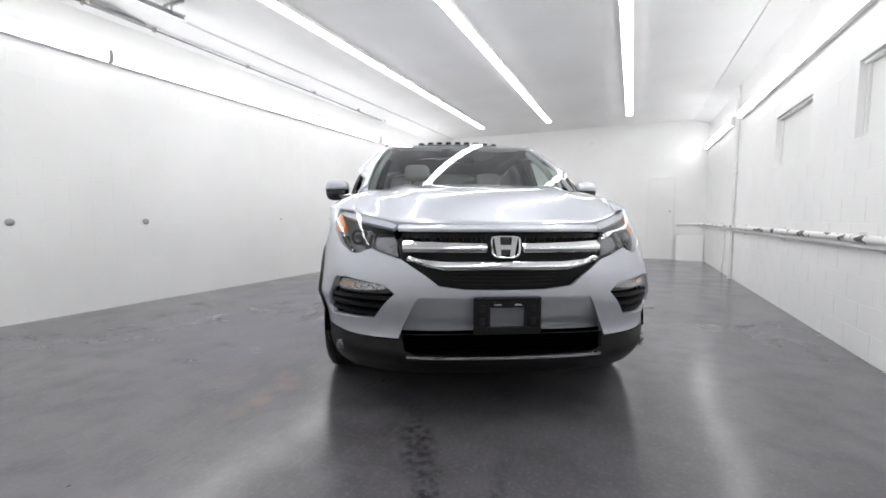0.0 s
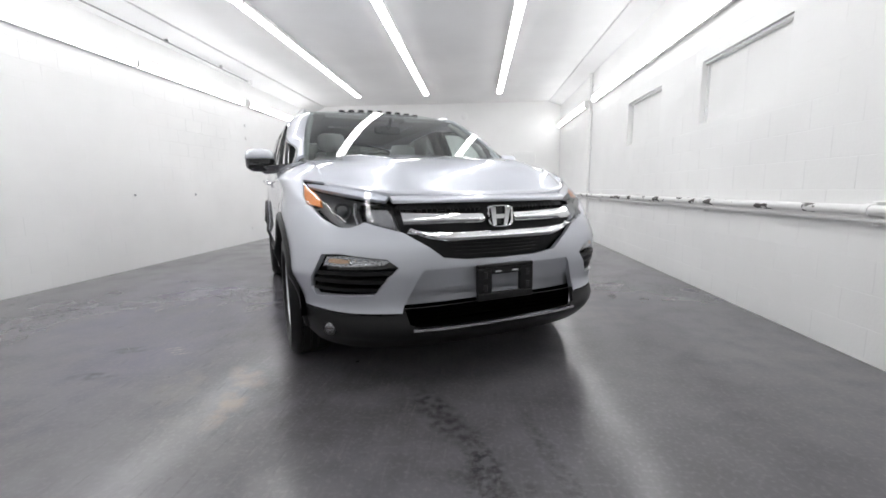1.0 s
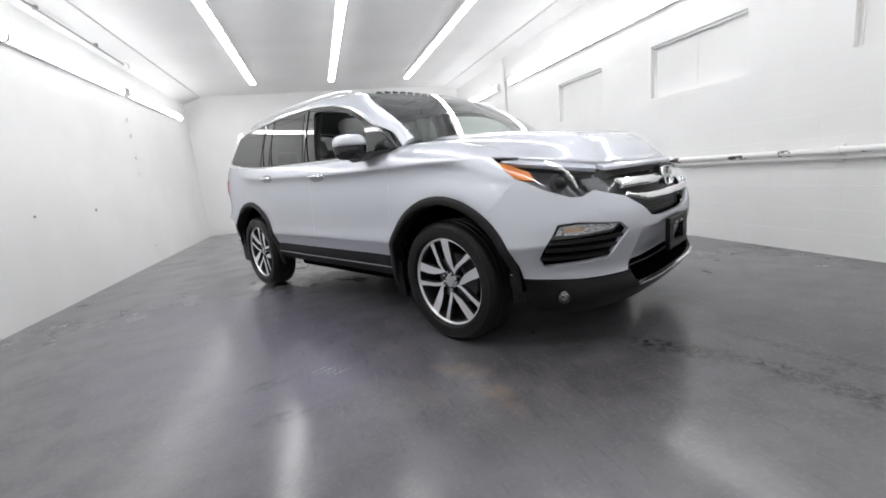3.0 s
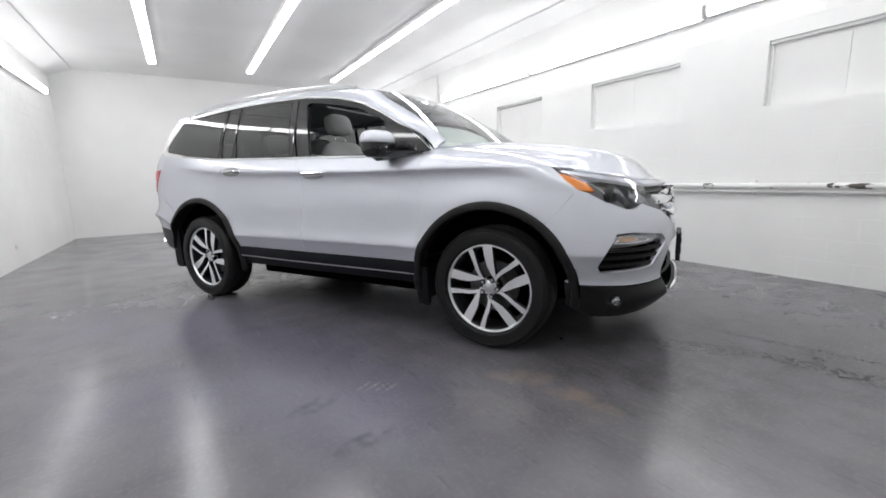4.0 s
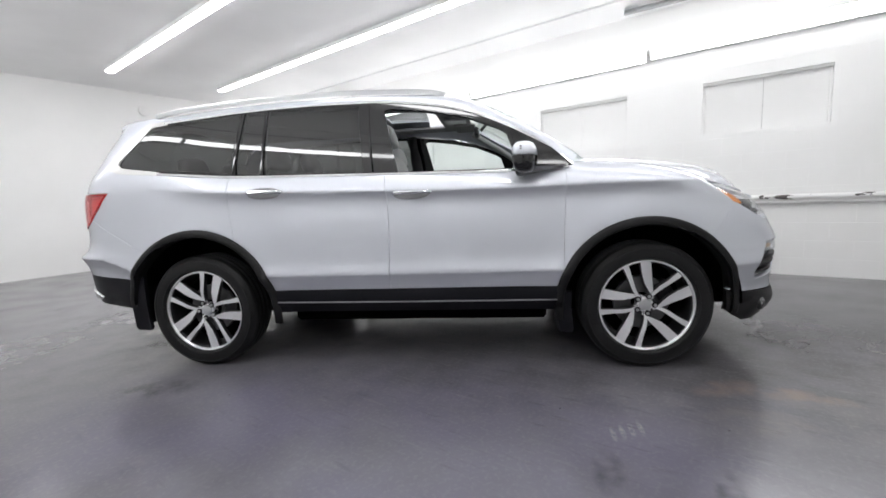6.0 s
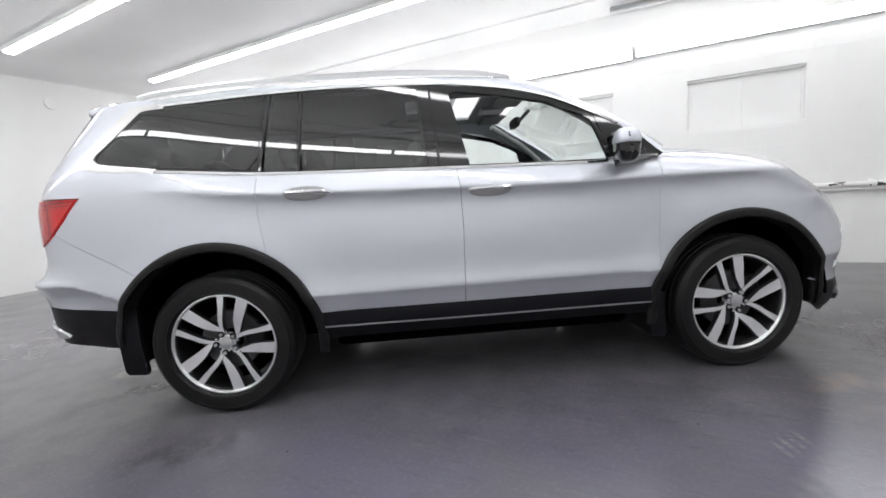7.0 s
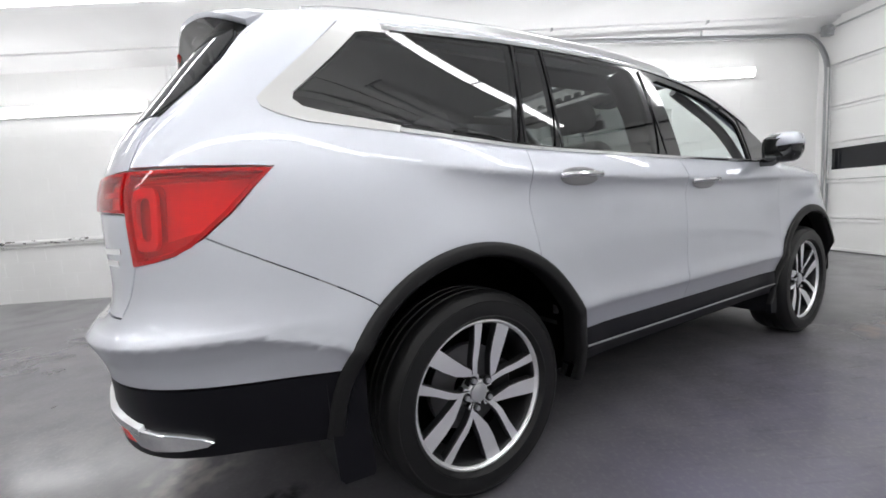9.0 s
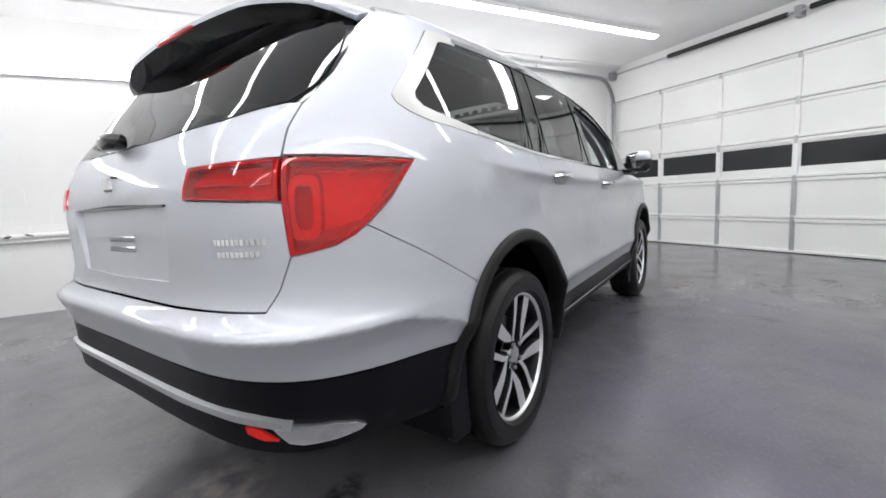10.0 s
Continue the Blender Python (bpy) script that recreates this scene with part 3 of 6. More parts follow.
RUBBER = plastic("tyre_rubber", (0.009, 0.009, 0.0095), 0.42, 0.1, 220, 0.25)
DARKM = material("dark_metal", (0.02, 0.02, 0.022), 0.45, 0.4)
UNDER = material("underbody_black", (0.003, 0.003, 0.003), 0.9, Specular_IOR_Level=0.0)
REDGLASS = pane("red_lens_glass", (0.93, 0.035, 0.032), 1.45)
LAMP_WHITE = material("pale_lamp_reflector", (0.90, 0.88, 0.88), 0.35)
LAMP_DARK = material("grey_lamp_bezel", (0.60, 0.57, 0.57), 0.4)
AMBER = material("amber_lens", (0.85, 0.27, 0.05), 0.12, Coat_Weight=0.8)
RED = material("red_lens", (0.86, 0.02, 0.014), 0.14, Specular_IOR_Level=0.3, Coat_Weight=0.5, Coat_Roughness=0.02)
RED2 = material("deep_red_lens", (0.52, 0.006, 0.006), 0.16, Coat_Weight=1.0, Coat_Roughness=0.03)
SEATM = plastic("grey_leather", (0.46, 0.46, 0.455), 0.55, 0.4, 300)
SEATD = plastic("charcoal_leather", (0.06, 0.06, 0.063), 0.5, 0.4, 300)
TRIMM = plastic("dark_trim", (0.045, 0.045, 0.047), 0.6)
PILLAR = plastic("grey_pillar_cloth", (0.30, 0.30, 0.30), 0.9)
LINER = plastic("grey_headliner", (0.30, 0.30, 0.305), 0.9)
SUNGLASS = pane("smoked_roof_glass", (0.42, 0.44, 0.45), 1.5)


FOGGED = material("smoky_reflector", (0.20, 0.20, 0.21), 0.22, 0.8)
add_bump(FOGGED, add_noise(FOGGED, 45, 2), 0.9, 0.02)
TINTED = material("dim_mirror", (0.40, 0.41, 0.42), 0.04, 1.0)
TRIMS = material("satin_trim", (0.55, 0.55, 0.54), 0.34, 0.8)
HANDLE = material("bright_silver", (0.74, 0.75, 0.77), 0.16, 0.95)
GREYM = material("grey_metal", (0.30, 0.30, 0.31), 0.4, 0.7)


def steel_rim():
    m = material("machined_alloy", (0.88, 0.885, 0.90), 0.3, 0.75)
    return m


ALLOY = steel_rim()

# ---------------------------------------------------------------- skins cut out of the car's shape
from mathutils.geometry import delaunay_2d_cdt


def inside_poly(p, poly):
    c = False
    for i in range(len(poly)):
        (x1, y1), (x2, y2) = poly[i - 1], poly[i]
        if (y1 > p[1]) != (y2 > p[1]) and p[0] < (x2 - x1) * (p[1] - y1) / (y2 - y1) + x1:
            c = not c
    return c


def inset(poly, g):
    area = sum(poly[i - 1][0] * poly[i][1] - poly[i][0] * poly[i - 1][1] for i in range(len(poly)))
    s = 1 if area > 0 else -1
    out = []
    for i in range(len(poly)):
        a, b, c = Vector(poly[i - 1]), Vector(poly[i]), Vector(poly[(i + 1) % len(poly)])
        d1, d2 = (b - a).normalized(), (c - b).normalized()
        n1, n2 = Vector((-d1.y, d1.x)), Vector((-d2.y, d2.x))
        n = n1 + n2
        n = n / max(n.length, 1e-6)
        k = min(1.0 / max(n.dot(n1), 0.35), 2.2)
        q = b + n * (g * s * k)
        out.append((q.x, q.y))
    return out


def dense(poly, step):
    out = []
    for i in range(len(poly)):
        a, b = Vector(poly[i]), Vector(poly[(i + 1) % len(poly)])
        k = max(1, math.ceil((b - a).length / step))
        out += [tuple(a.lerp(b, j / k)) for j in range(k)]
    return out


def normal_of(surf, u, v, p):
    e = 0.004
    a = Vector(surf(u + e, v)) - Vector(surf(u - e, v))
    b = Vector(surf(u, v + e)) - Vector(surf(u, v - e))
    n = a.cross(b)
    return n.normalized() if n.length > 1e-12 else Vector((0, 0, 1))


def outward(p, n):
    c = Vector((min(max(p.x, -1.0), 1.0) * 0.9, 0, min(max(p.z, 0.7), 1.0)))
    return n if n.dot(p - c) >= 0 else -n


def finish(name, verts, norms, faces, mat, parent, label=""):
    me = bpy.data.meshes.new(name)
    me.from_pydata([tuple(v) for v in verts], [], faces)
    for pl in me.polygons:
        pl.use_smooth = True
    me.update()
    me.normals_split_custom_set_from_vertices([tuple(n) for n in norms])
    me.materials.append(mat)
    ob = new(name, me)
    ob.parent = parent
    if label:
        ob["label"] = label
    return ob


def low_row(d):
    def f(u):
        r = RISE * min(max((-1.75 - outline(u, 0.70)[0]) / 0.4, 0.0), 1.0)
        return d + (0.598 + r if r < 0.082 else (0.598 + r * 0.98 / 0.3) / (1 + r / 0.3))
    return f


def high_row(d):
    def f(u):
        x = outline(u, 1.12)[0]
        return 1.110 + d + 0.98 * (belt_line(min(max(x, -1.95), 1.0)) - 1.215)
    return f


CREASES = [low_row(d) for d in (-0.022, -0.007, 0.0, 0.008)] + [high_row(d) for d in (-0.012, -0.004, 0.004, 0.012)]


def skin(name, outer, mat, parent, holes=(), depth=0.014, gap=0.0015, lift=0.0, step=0.05, flip=False, label="", surf=None, edge=0.03, rows=()):
    """A panel cut from the car's outline: outer and holes are polygons in (u, z). lift moves it out along its normal; flip mirrors it to the car's left."""
    surf = surf or outline
    loops = [dense(inset(outer, gap), edge)] + [dense(inset(h, -gap), edge) for h in holes]
    pts, edges = [], []
    for lp in loops:
        k = len(pts)
        pts += [Vector(p) for p in lp]
        edges += [(k + i, k + (i + 1) % len(lp)) for i in range(len(lp))]
    us, vs = [p.x for p in pts], [p.y for p in pts]
    nu, nv = max(1, int((max(us) - min(us)) / step)), max(1, int((max(vs) - min(vs)) / (step * 0.6)))
    rim = [Vector(p) for lp in loops for p in lp]
    kd = np.array([[p.x, p.y] for p in rim])
    for i in range(1, nu):
        for j in range(1, nv):
            q = (min(us) + (max(us) - min(us)) * (i + 0.5 * (j % 2)) / nu, min(vs) + (max(vs) - min(vs)) * j / nv)
            if inside_poly(q, loops[0]) and not any(inside_poly(q, h) for h in loops[1:]) and np.min(np.hypot(kd[:, 0] - q[0], kd[:, 1] - q[1])) > step * 0.3:
                pts.append(Vector(q))
    for row in rows:                  # rows of points along the body's creases
        for i in range(1, int((max(us) - min(us)) / 0.03)):
            u = min(us) + 0.03 * i
            q = (u, row(u))
            if inside_poly(q, loops[0]) and not any(inside_poly(q, h) for h in loops[1:]) and np.min(np.hypot(kd[:, 0] - q[0], kd[:, 1] - q[1])) > 0.005:
                pts.append(Vector(q))
    vo, eo, fo, *_ = delaunay_2d_cdt(pts, edges, [], 0, 1e-6)
    co, no = [], []
    for p in vo:
        q = Vector(surf(p.x, p.y))
        n = outward(q, normal_of(surf, p.x, p.y, q))
        co.append(q + n * lift)
        no.append(n)
    faces, count = [], {}
    for f in fo:
        c = (sum(vo[i].x for i in f) / 3, sum(vo[i].y for i in f) / 3)
        if not inside_poly(c, loops[0]) or any(inside_poly(c, h) for h in loops[1:]):
            continue
        a, b, d = (co[i] for i in f)
        g = (b - a).cross(d - a)
        if g.length < 1e-10:
            continue
        f = tuple(f) if g.dot(no[f[0]]) > 0 else tuple(reversed(f))
        faces.append(f)
        for i in range(3):
            count[(f[i], f[(i + 1) % 3])] = True
    used = len(co)
    if depth:
        for (a, b) in [k for k in count if (k[1], k[0]) not in count]:
            side = (co[b] - co[a]).cross(no[a])
            side = side.normalized() if side.length > 1e-9 else no[a]
            k = len(co)
            ra, rb = (no[a] * 0.35 + side).normalized(), (no[b] * 0.35 + side).normalized()
            co += [co[a].copy(), co[b].copy(), co[b] - no[b] * depth, co[a] - no[a] * depth]
            no += [ra, rb, side, side]
            faces.append((k + 1, k, k + 3, k + 2))
    if flip:
        co = [Vector((p.x, -p.y, p.z)) for p in co]
        no = [Vector((n.x, -n.y, n.z)) for n in no]
        faces = [tuple(reversed(f)) for f in faces]
    return finish(name, co, no, faces, mat, parent, label)


def sheet(name, f, ns, nt, mat, parent, depth=0.012, label="", up=None, flip=False):
    """A smooth sheet f(s, t), s and t from 0 to 1, with its rim turned in."""
    co, no = [], []
    for i in range(ns + 1):
        for j in range(nt + 1):
            s, t = i / ns, j / nt
            p = Vector(f(s, t))
            e = 0.002
            a = Vector(f(min(s + e, 1), t)) - Vector(f(max(s - e, 0), t))
            b = Vector(f(s, min(t + e, 1))) - Vector(f(s, max(t - e, 0)))
            n = a.cross(b)
            n = n.normalized() if n.length > 1e-12 else Vector((0, 0, 1))
            if up is not None:
                n = n if n.dot(Vector(up)) >= 0 else -n
            else:
                n = outward(p, n)
            co.append(p)
            no.append(n)
    at = lambda i, j: i * (nt + 1) + j
    faces = []
    for i in range(ns):
        for j in range(nt):
            q = (at(i, j), at(i + 1, j), at(i + 1, j + 1), at(i, j + 1))
            g = (co[q[1]] - co[q[0]]).cross(co[q[3]] - co[q[0]])
            g = g if g.length > 1e-10 else (co[q[2]] - co[q[1]]).cross(co[q[3]] - co[q[1]])
            faces.append(q if g.dot(no[q[0]] + no[q[2]]) > 0 else tuple(reversed(q)))
    if depth:
        ring = [at(i, 0) for i in range(ns)] + [at(ns, j) for j in range(nt)] + [at(i, nt) for i in range(ns, 0, -1)] + [at(0, j) for j in range(nt, 0, -1)]
        mid = sum(co, Vector()) / len(co)
        for a, b in zip(ring, ring[1:] + ring[:1]):
            side = (co[b] - co[a]).cross(no[a])
            if side.length < 1e-9:
                continue
            side.normalize()
            if side.dot((co[a] + co[b]) / 2 - mid) < 0:
                side = -side
            k = len(co)
            co += [co[a].copy(), co[b].copy(), co[b] - no[b] * depth, co[a] - no[a] * depth]
            no += [(no[a] * 0.4 + side).normalized(), (no[b] * 0.4 + side).normalized(), side, side]
            g = (co[k + 1] - co[k]).cross(co[k + 3] - co[k])
            faces.append((k, k + 1, k + 2, k + 3) if g.dot(side) > 0 else (k + 3, k + 2, k + 1, k))
    if flip:
        co = [Vector((p.x, -p.y, p.z)) for p in co]
        no = [Vector((n.x, -n.y, n.z)) for n in no]
        faces = [tuple(reversed(q)) for q in faces]
    return finish(name, co, no, faces, mat, parent, label)


F = lambda y, z: (u_front(-y, z), z)        # right half: width y > 0
FL = lambda y, z: (u_front(y, z), z)        # left half
S = lambda x, z: (u_side(x, z), z)
R = lambda y, z: (u_rear(-y, z), z)


def both(pts, right, left):
    """A polygon across the car's centre, from (y, z) points of its right half in order from the centre's bottom round to the centre's top."""
    return [right(y, z) for y, z in pts] + [left(y, z) for y, z in reversed(pts) if y > 0.001]


def arc(ax, r, a0, a1, n=14):
    """Points round a wheel's centre, angles in degrees from straight ahead, as (u, z)."""
    return [S(ax + r * math.cos(radians(a)), 0.376 + r * math.sin(radians(a))) for a in [a0 + (a1 - a0) * k / n for k in range(n + 1)]]


def line_of(pts, n):
    """n + 1 points evenly along a smooth line through 3D points."""
    ks = [0.0]
    for a, b in zip(pts, pts[1:]):
        ks.append(ks[-1] + (Vector(b) - Vector(a)).length)
    fs = [curve(*[(k, p[i]) for k, p in zip(ks, pts)]) for i in range(3)]
    return [Vector([f(ks[-1] * j / n) for f in fs]) for j in range(n + 1)]


def ribbon(name, pts, prof, mat, parent, label="", n=24, flip=False, up=(0, 0, 1), lateral=None, closed=True):
    """A moulding: the closed 2D profile prof (across, out) carried along a smooth line. lateral: gives the outward direction at a point."""
    path = line_of(pts, n)
    bm = bmesh.new()
    rings = []
    for i, p in enumerate(path):
        d = (path[min(i + 1, n)] - path[max(i - 1, 0)]).normalized()
        o = Vector(lateral(p)) if lateral else Vector((0, -1, 0))
        o = (o - d * o.dot(d)).normalized()
        a = d.cross(o)
        q = [p + a * s + o * t for s, t in prof]
        rings.append([bm.verts.new((v.x, -v.y if flip else v.y, v.z)) for v in q])
    m = len(prof)
    for q0, q1 in zip(rings, rings[1:]):
        for k in range(m):
            bm.faces.new((q0[k], q0[(k + 1) % m], q1[(k + 1) % m], q1[k]))
    bm.faces.new(rings[0])
    bm.faces.new(rings[-1])
    return part(name, bm, mat, parent, label, smooth=35)


def lump(name, fn, mat, parent, label="", n=20, m=12, flip=False):
    """A closed rounded body: fn(a, b) gives the surface at turn a (0 to 2 pi) and height b (-pi/2 to pi/2)."""
    bm = bmesh.new()
    rows = []
    for j in range(m + 1):
        b = -math.pi / 2 + math.pi * j / m
        rows.append([bm.verts.new(((p := fn(2 * math.pi * i / n, b))[0], -p[1] if flip else p[1], p[2])) for i in range(n)])
    for q0, q1 in zip(rows, rows[1:]):
        for i in range(n):
            bm.faces.new((q0[i], q0[(i + 1) % n], q1[(i + 1) % n], q1[i]))
    bmesh.ops.remove_doubles(bm, verts=bm.verts, dist=0.0003)
    return part(name, bm, mat, parent, label, smooth=50)


def sq(v, e):
    return math.copysign(abs(v) ** e, v)


def pillow(cx, cy, cz, rx, ry, rz, e=0.45, turn=None):
    """fn for lump(): a superellipsoid; turn leans it."""
    def fn(a, b):
        p = Vector((rx * sq(math.cos(b), e) * sq(math.cos(a), e), ry * sq(math.cos(b), e) * sq(math.sin(a), e), rz * sq(math.sin(b), e)))
        if turn is not None:
            p = turn @ p
        return (cx + p.x, cy + p.y, cz + p.z)
    return fn
# ---------------------------------------------------------------- the car
car = empty("car", -1.688, 4.053, 0)
car.rotation_euler = (0, 0, radians(-61.05))
tagged(car, "silver metallic SUV parked on the grey floor, passenger window down", "car")
SIDES = (False, True)
TOTAL = LF_ + LS_ + LR_
ARF, ARR = 0.522, 0.542        # radii at which the painted panels end round the wheels

# painted side panels, alike on both sides
for fl in SIDES:
    skin("front_fender", [S(0.932, 0.507), S(0.945, 0.85), S(0.957, 1.08), S(0.962, 1.218), S(1.02, 1.238), S(1.2, 1.226), S(1.45, 1.197), S(1.70, 1.147), F(0.80, 1.118), F(0.80, 1.095), F(0.80, 1.0745), F(0.845, 1.081), S(1.755, 1.090),
                          S(1.85, 1.005), S(1.90, 0.965)] + arc(1.41, ARF, 50, 165.5), PAINT, car, flip=fl, step=0.028, rows=CREASES, gap=0.0006)
    skin("front_door", [S(-0.118, 0.507), S(-0.105, 0.9), S(-0.108, 1.10), S(-0.122, 1.215), S(0.3, 1.204), S(0.6, 1.196), S(0.9, 1.2), S(0.962, 1.215), S(0.957, 1.08), S(0.945, 0.85),
                        S(0.932, 0.507)], PAINT, car, flip=fl, step=0.028, rows=CREASES)
    skin("rear_door", [S(-0.118, 0.507), S(-0.105, 0.9), S(-0.108, 1.10), S(-0.122, 1.215), S(-0.6, 1.229), S(-1.138, 1.248), S(-1.155, 1.05)]
         + arc(-1.41, ARR, 58, 14.5, 8) + [S(-0.90, 0.511)], PAINT, car, flip=fl, step=0.028, rows=CREASES)
    skin("quarter_panel", [S(-1.155, 1.05), S(-1.138, 1.248), S(-1.65, 1.292), S(-1.92, 1.312), S(-1.99, 1.331), S(-2.03, 1.353), S(-2.037, 1.375), S(-2.02, 1.398), S(-1.94, 1.475), S(-1.785, 1.635), S(-1.62, 1.655), S(-1.72, 1.675), S(-1.975, 1.655),
                           R(0.785, 1.588), R(0.806, 1.50), R(0.811, 1.43), R(0.805, 1.385), R(0.799, 1.335), R(0.797, 1.27), R(0.802, 1.2), S(-2.028, 1.188), S(-2.128, 1.079), S(-2.205, 1.012)]
         + arc(-1.41, ARR, 133, 58, 12), PAINT, car, flip=fl, step=0.028, rows=CREASES)

# bumpers
bz = [(0.868, 0.722), (0.905, 0.64), (0.917, 0.546), (0.897, 0.507), (0.655, 0.525), (0.548, 0.66), (0.60, 0.703), (0.80, 0.728)]
half = [(0.0, 0.445), (0.53, 0.432), (0.79, 0.432)]
outer_r = [F(y, z) for y, z in half[1:]] + [S(1.92, 0.445)] + [S(1.855, 0.46)] + arc(1.41, ARF, 11, 50, 6) + [S(1.90, 0.965)] \
    + [F(0.885, 0.945), F(0.853, 0.898), F(0.781, 0.85), F(0.735, 0.85), F(0.67, 0.876), F(0.637, 0.862), F(0.51, 0.825), F(0.40, 0.755), F(0.33, 0.70), F(0.2, 0.683), F(0.0, 0.680)]
mirror = lambda pts: [(-u, z) for u, z in reversed(pts)]
centre_r = [F(0.0, 0.648), F(0.43, 0.643), F(0.525, 0.462), F(0.0, 0.47)]
notch = [F(0.0, 0.648), F(0.43, 0.643), F(0.522, 0.462)]
fb_outer = notch + outer_r + mirror(outer_r[:-1]) + mirror(notch[1:])
fb_centre = [(-u, z) for u, z in reversed(centre_r[1:3])] + [centre_r[0]] + centre_r[1:3] + [centre_r[3]]
bez_r = [F(y, z) for y, z in bz]
front_bumper = skin("front_bumper", fb_outer, PAINT, car, holes=[bez_r, mirror(bez_r)], depth=0.03, step=0.03, gap=0.0006)


def tilted(u, z):
    p = Vector(outline(u, z))
    return (p.x - 0.004 - 0.30 * max(0.0, 0.648 - z), p.y, p.z)


skin("bumper_centre_panel", fb_centre, PAINT, car, surf=tilted, gap=-0.004)
# black lower apron with the wide intake
low = [F(0.0, 0.235), F(0.5, 0.24), F(0.75, 0.235), F(0.87, 0.25), S(1.90, 0.30), S(1.86, 0.33), S(1.855, 0.452), S(1.92, 0.44), F(0.79, 0.426), F(0.53, 0.426), F(0.522, 0.455), F(0.0, 0.463)]
intake = [F(0.0, 0.356), F(0.46, 0.360), F(0.50, 0.38), F(0.514, 0.45), F(0.0, 0.459)]
full = lambda pts: pts + [(-u, z) for u, z in reversed(pts[1:-1])]
apron = skin("lower_apron", full(low), CLAD, car, holes=[full(intake)], depth=0.02, label="black grained plastic apron")
ribbon("lip_trim", [outline(u_front(-y, 0.352), 0.352) for y in (0.49, 0.35, 0.18, 0.0)] + [outline(u_front(y, 0.352), 0.352) for y in (0.18, 0.35, 0.49)],
       [(-0.009, 0.0), (0.009, 0.0), (0.008, 0.012), (-0.006, 0.014)], CHROME, car, "bright chrome strip", lateral=lambda p: (1, p.y * 0.4, 0))
bm = bmesh.new()
for k in range(5):
    box_bm(2.25, 2.262, -0.52, 0.52, 0.362 + 0.02 * k, 0.369 + 0.02 * k, bm=bm)
part("intake_slat", bm, UNDER, car)
part("intake_backing", box_bm(2.15, 2.2, -0.6, 0.6, 0.3, 0.5), UNDER, car)
shelf = [(outline(u_front(y, 0.34), 0.34)[0] - 0.012, y) for y in [-0.5 + 0.1 * k for k in range(11)]]
part("intake_floor", prism_bm(shelf + [(2.1, 0.5), (2.1, -0.5)], 2, 0.325, 0.343), UNDER, car)

HOUSE = material("lamp_housing", (0.24, 0.24, 0.25), 0.32, 0.5)
SPARKLE = material("clear_signal_reflector", (0.72, 0.72, 0.73), 0.12, 0.9)
add_bump(SPARKLE, add_noise(SPARKLE, 60, 2), 0.8, 0.02)
PALE = material("pale_amber_lens", (0.66, 0.45, 0.30), 0.2)
# lamp pockets in the bumper, with slats, signal lamp and fog lamp
for fl in SIDES:
    sg = 1 if fl else -1
    pocket = skin("lamp_bezel", bez_r, GLOSSB, car, lift=-0.055, depth=0, flip=fl, gap=-0.012)
    sig = [F(0.862, 0.715), F(0.885, 0.668), F(0.80, 0.662), F(0.62, 0.672), F(0.585, 0.69), F(0.63, 0.708), F(0.80, 0.722)]
    lamp = skin("signal_lamp", sig, LENS, car, lift=-0.008, flip=fl, label="clear turn signal lens")
    skin("reflector", sig, SPARKLE, lamp, lift=-0.030, depth=0, flip=fl, step=0.02)
    skin("bulb_cover", [F(0.852, 0.706), F(0.86, 0.682), F(0.80, 0.677), F(0.775, 0.682), F(0.772, 0.698), F(0.80, 0.708)], PALE, lamp, lift=-0.024, flip=fl)
    for k, (zz, y0, y1) in enumerate(((0.63, 0.90, 0.575), (0.585, 0.91, 0.61), (0.543, 0.91, 0.645))):
        skin("slat", [F(y0, zz + 0.009), F(y0, zz - 0.008), F(y1, zz - 0.008), F(y1, zz + 0.009)], CLAD, car, lift=-0.012, depth=0.03, flip=fl, gap=0)
    c = outline(u_front(-0.846, 0.345), 0.345)
    d = Vector((0.72, -0.69 * 1, 0)).normalized()
    bm = bmesh.new()
    bmesh.ops.create_cone(bm, cap_ends=True, segments=24, radius1=0.044, radius2=0.037, depth=0.03)
    q = d.to_track_quat("Z", "Y").to_matrix().to_4x4()
    bmesh.ops.transform(bm, matrix=Matrix.Translation(Vector(c) - d * 0.010) @ q, verts=bm.verts)
    bmesh.ops.transform(bm, matrix=Matrix.Diagonal((1, -sg, 1, 1)), verts=bm.verts)
    fog = part("fog_lamp", bm, GLOSSB, car, smooth=40)
    bm = bmesh.new()
    bmesh.ops.create_uvsphere(bm, u_segments=20, v_segments=10, radius=0.031)
    bmesh.ops.transform(bm, matrix=Matrix.Translation(Vector(c) - d * 0.002) @ q @ Matrix.Diagonal((1, 1, 0.6, 1)), verts=bm.verts)
    bmesh.ops.transform(bm, matrix=Matrix.Diagonal((1, -sg, 1, 1)), verts=bm.verts)
    part("fog_lens", bm, FOGGED, fog, "bright fog lamp lens", smooth=60)

